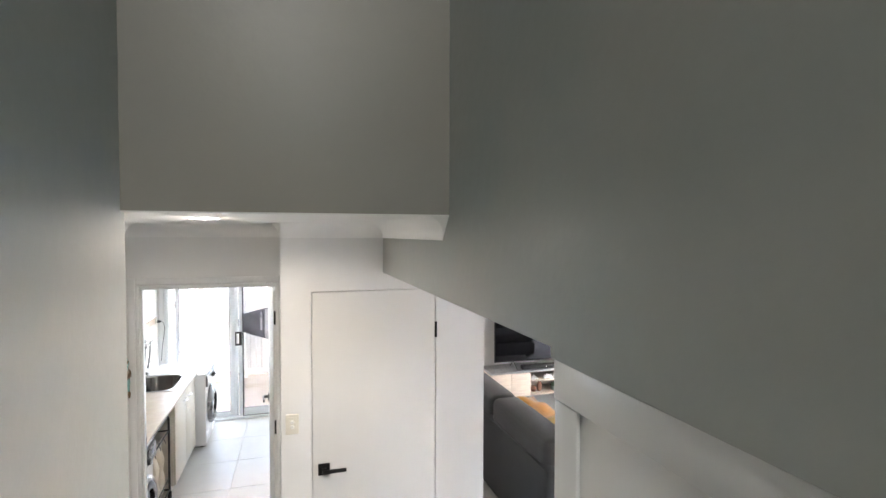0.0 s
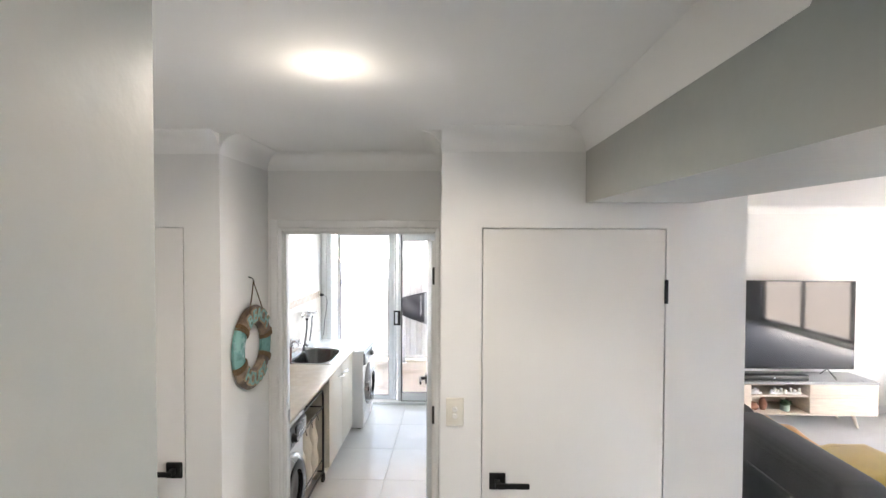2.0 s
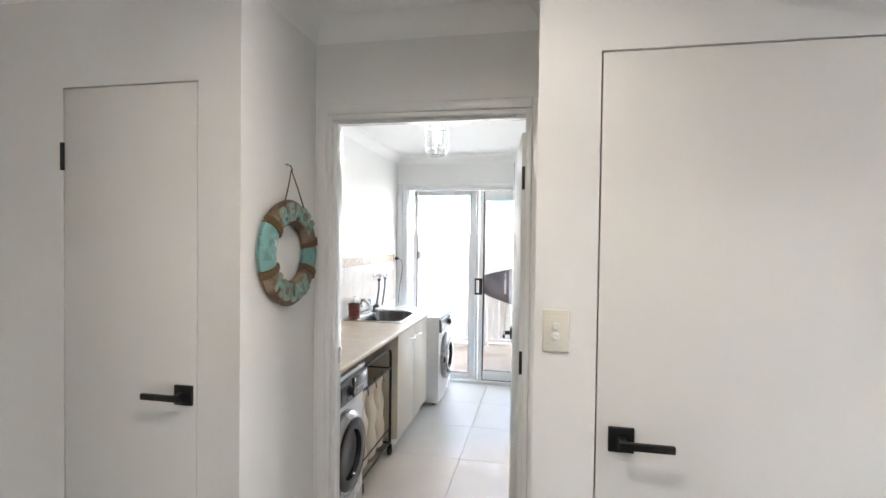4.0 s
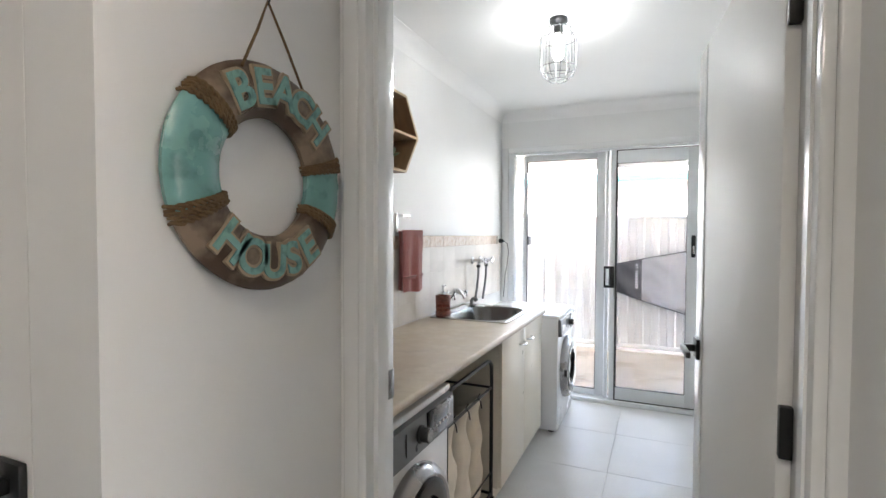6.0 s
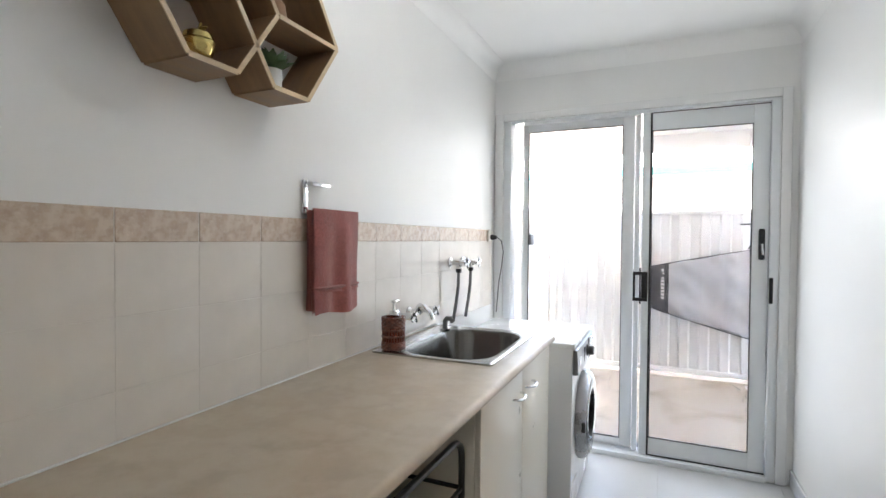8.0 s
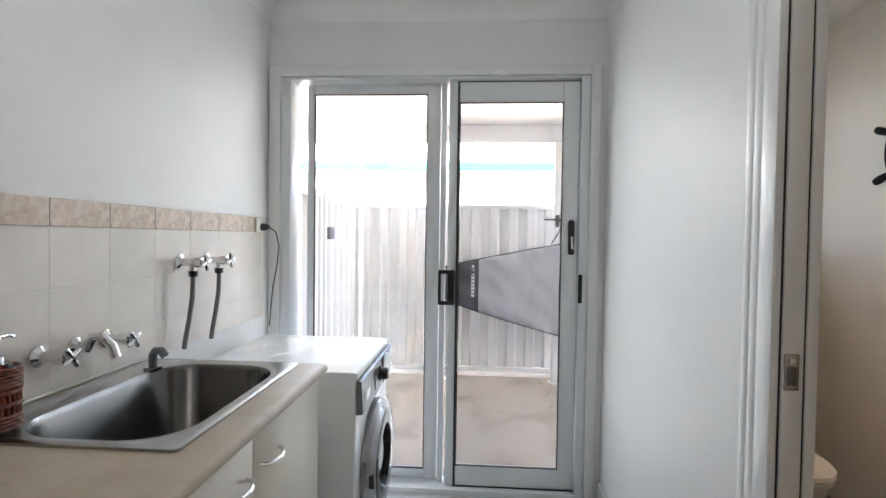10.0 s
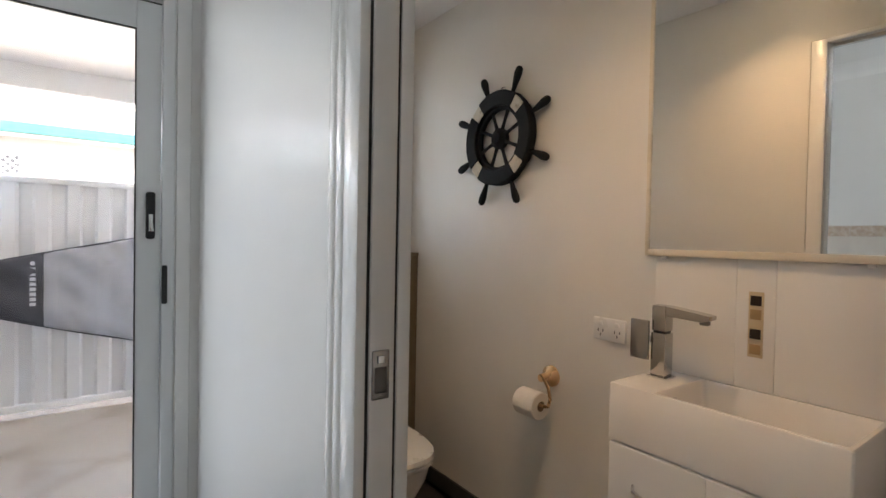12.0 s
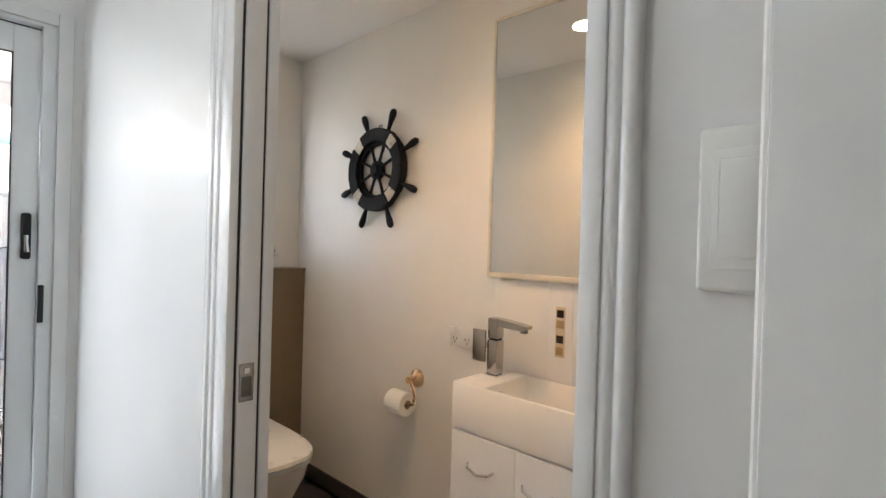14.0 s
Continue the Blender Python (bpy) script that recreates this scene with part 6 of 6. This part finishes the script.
def bag_piece(x0, x1, n, seam=1.0):
    rows = []
    for i in range(n + 1):
        x = x0 + (x1 - x0) * i / n
        lo, hi = bag_edge(x)
        row = []
        for q in range(32):
            a = 2 * math.pi * q / 32
            z = (lo + hi) / 2 + (hi - lo) / 2 * math.sin(a)
            fold = 0.036 * noise.noise(Vector((x * 5 + z * 6, z * 2 - x * 3, 1.0))) + 0.018 * noise.noise(Vector((x * 14 + z * 12, z * 5, 3.0)))
            row.append((x, -0.045 * seam * math.cos(a) * abs(math.cos(a)) ** -0.4 + (fold if math.cos(a) > 0.05 else 0.0) if abs(math.cos(a)) > 1e-4 else 0.0, z))
        rows.append(row)
    return skin(B(), rows)


part("nose", bag_piece(-1.018, -0.578, 20), BAG_GREY, bg, "charcoal nose section", 60)
part("body", bag_piece(-0.576, 0.88, 60), BAG_SILVER, bg, "silver woven body", 60)
for side in (0, 1):
    part("piping", tube(B(), [(x, -0.004, bag_edge(x)[side]) for x in [-1.0 + 0.045 * i for i in range(42)]], 0.007, 6), BAG_GREY, bg)
part("logo_mark", lathe(B(), [(0.0, 0.0), (0.014, 0.0), (0.014, -0.002), (0.0, -0.002)], (-0.635, -0.047, 1.015), "y", 16), PRINT_WHITE, bg)
for k in range(8):
    part("print_bar", box(B(), (-0.650, -0.052, 0.965 - k * 0.034), (-0.618, -0.046, 0.987 - k * 0.034), 0.001), PRINT_WHITE, bg, "plain pale print bar")
part("strap", tube(B(), [(0.10, 0.0, 1.235), (0.16, 0.0, 1.33), (0.20, 0.0, 1.42), (0.22, 0.0, 1.33), (0.26, 0.0, 1.23)], 0.007, 6), BAG_GREY, bg, "dark carry strap")
br = thing("wall_bracket", (0.175, 8.80, 1.46), "steel storage bracket on the patio post", "bracket")
part("arm", boxes(((-0.15, -0.16, 0.0), (0.15, -0.145, 0.018)), ((-0.012, -0.145, 0.0), (0.012, 0.0, 0.018)), ((-0.02, -0.006, -0.06), (0.02, 0.0, 0.06)), bevel=0.002), CAGE_STEEL, br)
part("hook", tube(B(), [(0.03, -0.15, 0.0), (0.03, -0.15, -0.03), (0.03, -0.12, -0.05), (0.03, -0.09, -0.03)], 0.005, 6), CAGE_STEEL, br)

nh = thing("neighbour_house", (0, 12.0, 0), "cream weatherboard house with teal gutter beyond the fence", "house")
wall = part("wall", boxes(((-9.0, 0.03, -0.2), (8.0, 0.2, 2.45))), BOARDS, nh)
for k in range(17):
    z = -0.15 + 0.15 * k
    part("weatherboard", prism(B(), [(0.03, z), (-0.004, z), (0.010, z + 0.158), (0.03, z + 0.158)], -0.985, 8.0, "x"), BOARDS, wall)
part("gutter", prism(B(), [(-0.46, 2.33), (-0.34, 2.33), (-0.34, 2.44), (-0.47, 2.44)], -9.0, 8.2, "x"), TEAL_GUTTER, nh, "teal painted gutter")
part("eave", box(B(), (-9.0, -0.34, 2.34), (8.2, 0.2, 2.36)), FENCE_POST, nh)
part("roof", prism(B(), [(-0.40, 2.44), (3.6, 3.75), (3.6, 3.83), (-0.42, 2.48)], -9.2, 8.3, "x"), ROOF_SHEET, nh)
lat = B()
for k in range(-3, 9):
    for s in (1, -1):
        a, b = Vector((-1.565 + k * 0.08, -0.02, 1.90)), Vector((-1.565 + k * 0.08 + 0.22, -0.02, 2.12))
        if s < 0:
            a, b = Vector((a.x, a.y - 0.006, 2.12)), Vector((b.x, b.y - 0.006, 1.90))
        lo, hi = max(a.x, -1.565), min(b.x, -1.0)
        if hi > lo:
            pa, pb = a.lerp(b, (lo - a.x) / (b.x - a.x)), a.lerp(b, (hi - a.x) / (b.x - a.x))
            tube(lat, [pa, pb], 0.009, 4)
part("lattice", lat, FENCE_POST, nh, "white diamond lattice")
part("lattice_opening", box(B(), (-1.565, 0.018, 1.90), (-1.0, 0.0295, 2.12)), HOSE, nh)

# ---- wall and floor tiles ----
wt = thing("wall_tiling", (-1.673, 3.252, 0), "glazed beige wall tiles with a marbled border", "wall tiles", kind="structure")
part("tile_bed", box(B(), (0.0, 0.0, 0.8885), (0.0072, 3.10, 1.3720)), WALL_GROUT, wt)
tile_me = smooth_mesh(box(B(), (0.0, 0.0004, 0.0004), (0.0078, 0.1996, 0.1526), 0.0007, 1), "tile", WALL_TILE)
low_me = smooth_mesh(box(B(), (0.0, 0.0004, 0.0), (0.0078, 0.1996, 0.1049), 0.0007, 1), "tile", WALL_TILE)
dado_me = smooth_mesh(box(B(), (0.0, 0.001, 0.001), (0.009, 0.199, 0.072), 0.0015, 1), "border_tile", DADO_TILE)
for k in range(15):
    for me, z in ((low_me, 0.8885), (tile_me, 0.994), (tile_me, 1.147), (dado_me, 1.300)):
        o = new("border_tile" if me is dado_me else "tile", me)
        o.parent, o.location = wt, (0.0, 0.095 + (k - 1) * 0.2 + 0.17, z) if k else (0.0, 0.065, z)

ft = thing("floor_tiling", (0, 0, 0), "large matt grey floor tiles", "floor tiles", kind="structure")


def floor_tile(x0, x1, y0, y1):
    o = part("floor_tile", box(B(), (x0 + 0.0009, y0 + 0.0009, -0.006), (x1 - 0.0009, y1 - 0.0009, 0.0), 0.0006, 1), FLOOR_TILE, ft)
    return o


def clip_tiles(xa, xb, ya, yb, ox=-0.65, oy=5.18, s=0.6):
    i = math.floor((xa - ox) / s)
    while ox + i * s < xb:
        k = math.floor((ya - oy) / s)
        while oy + k * s < yb:
            x0, x1, y0, y1 = max(xa, ox + i * s), min(xb, ox + (i + 1) * s), max(ya, oy + k * s), min(yb, oy + (k + 1) * s)
            if x1 - x0 > 0.02 and y1 - y0 > 0.02:
                floor_tile(x0, x1, y0, y1)
            k += 1
        i += 1


clip_tiles(-1.673, EX, 3.25, 6.40)
clip_tiles(D0 + 0.02, D1 - 0.02, 3.15, 3.25)
clip_tiles(-1.06, -0.128, 2.57, 3.15)
clip_tiles(-3.1, 1.05, HDR_Y, 2.57)
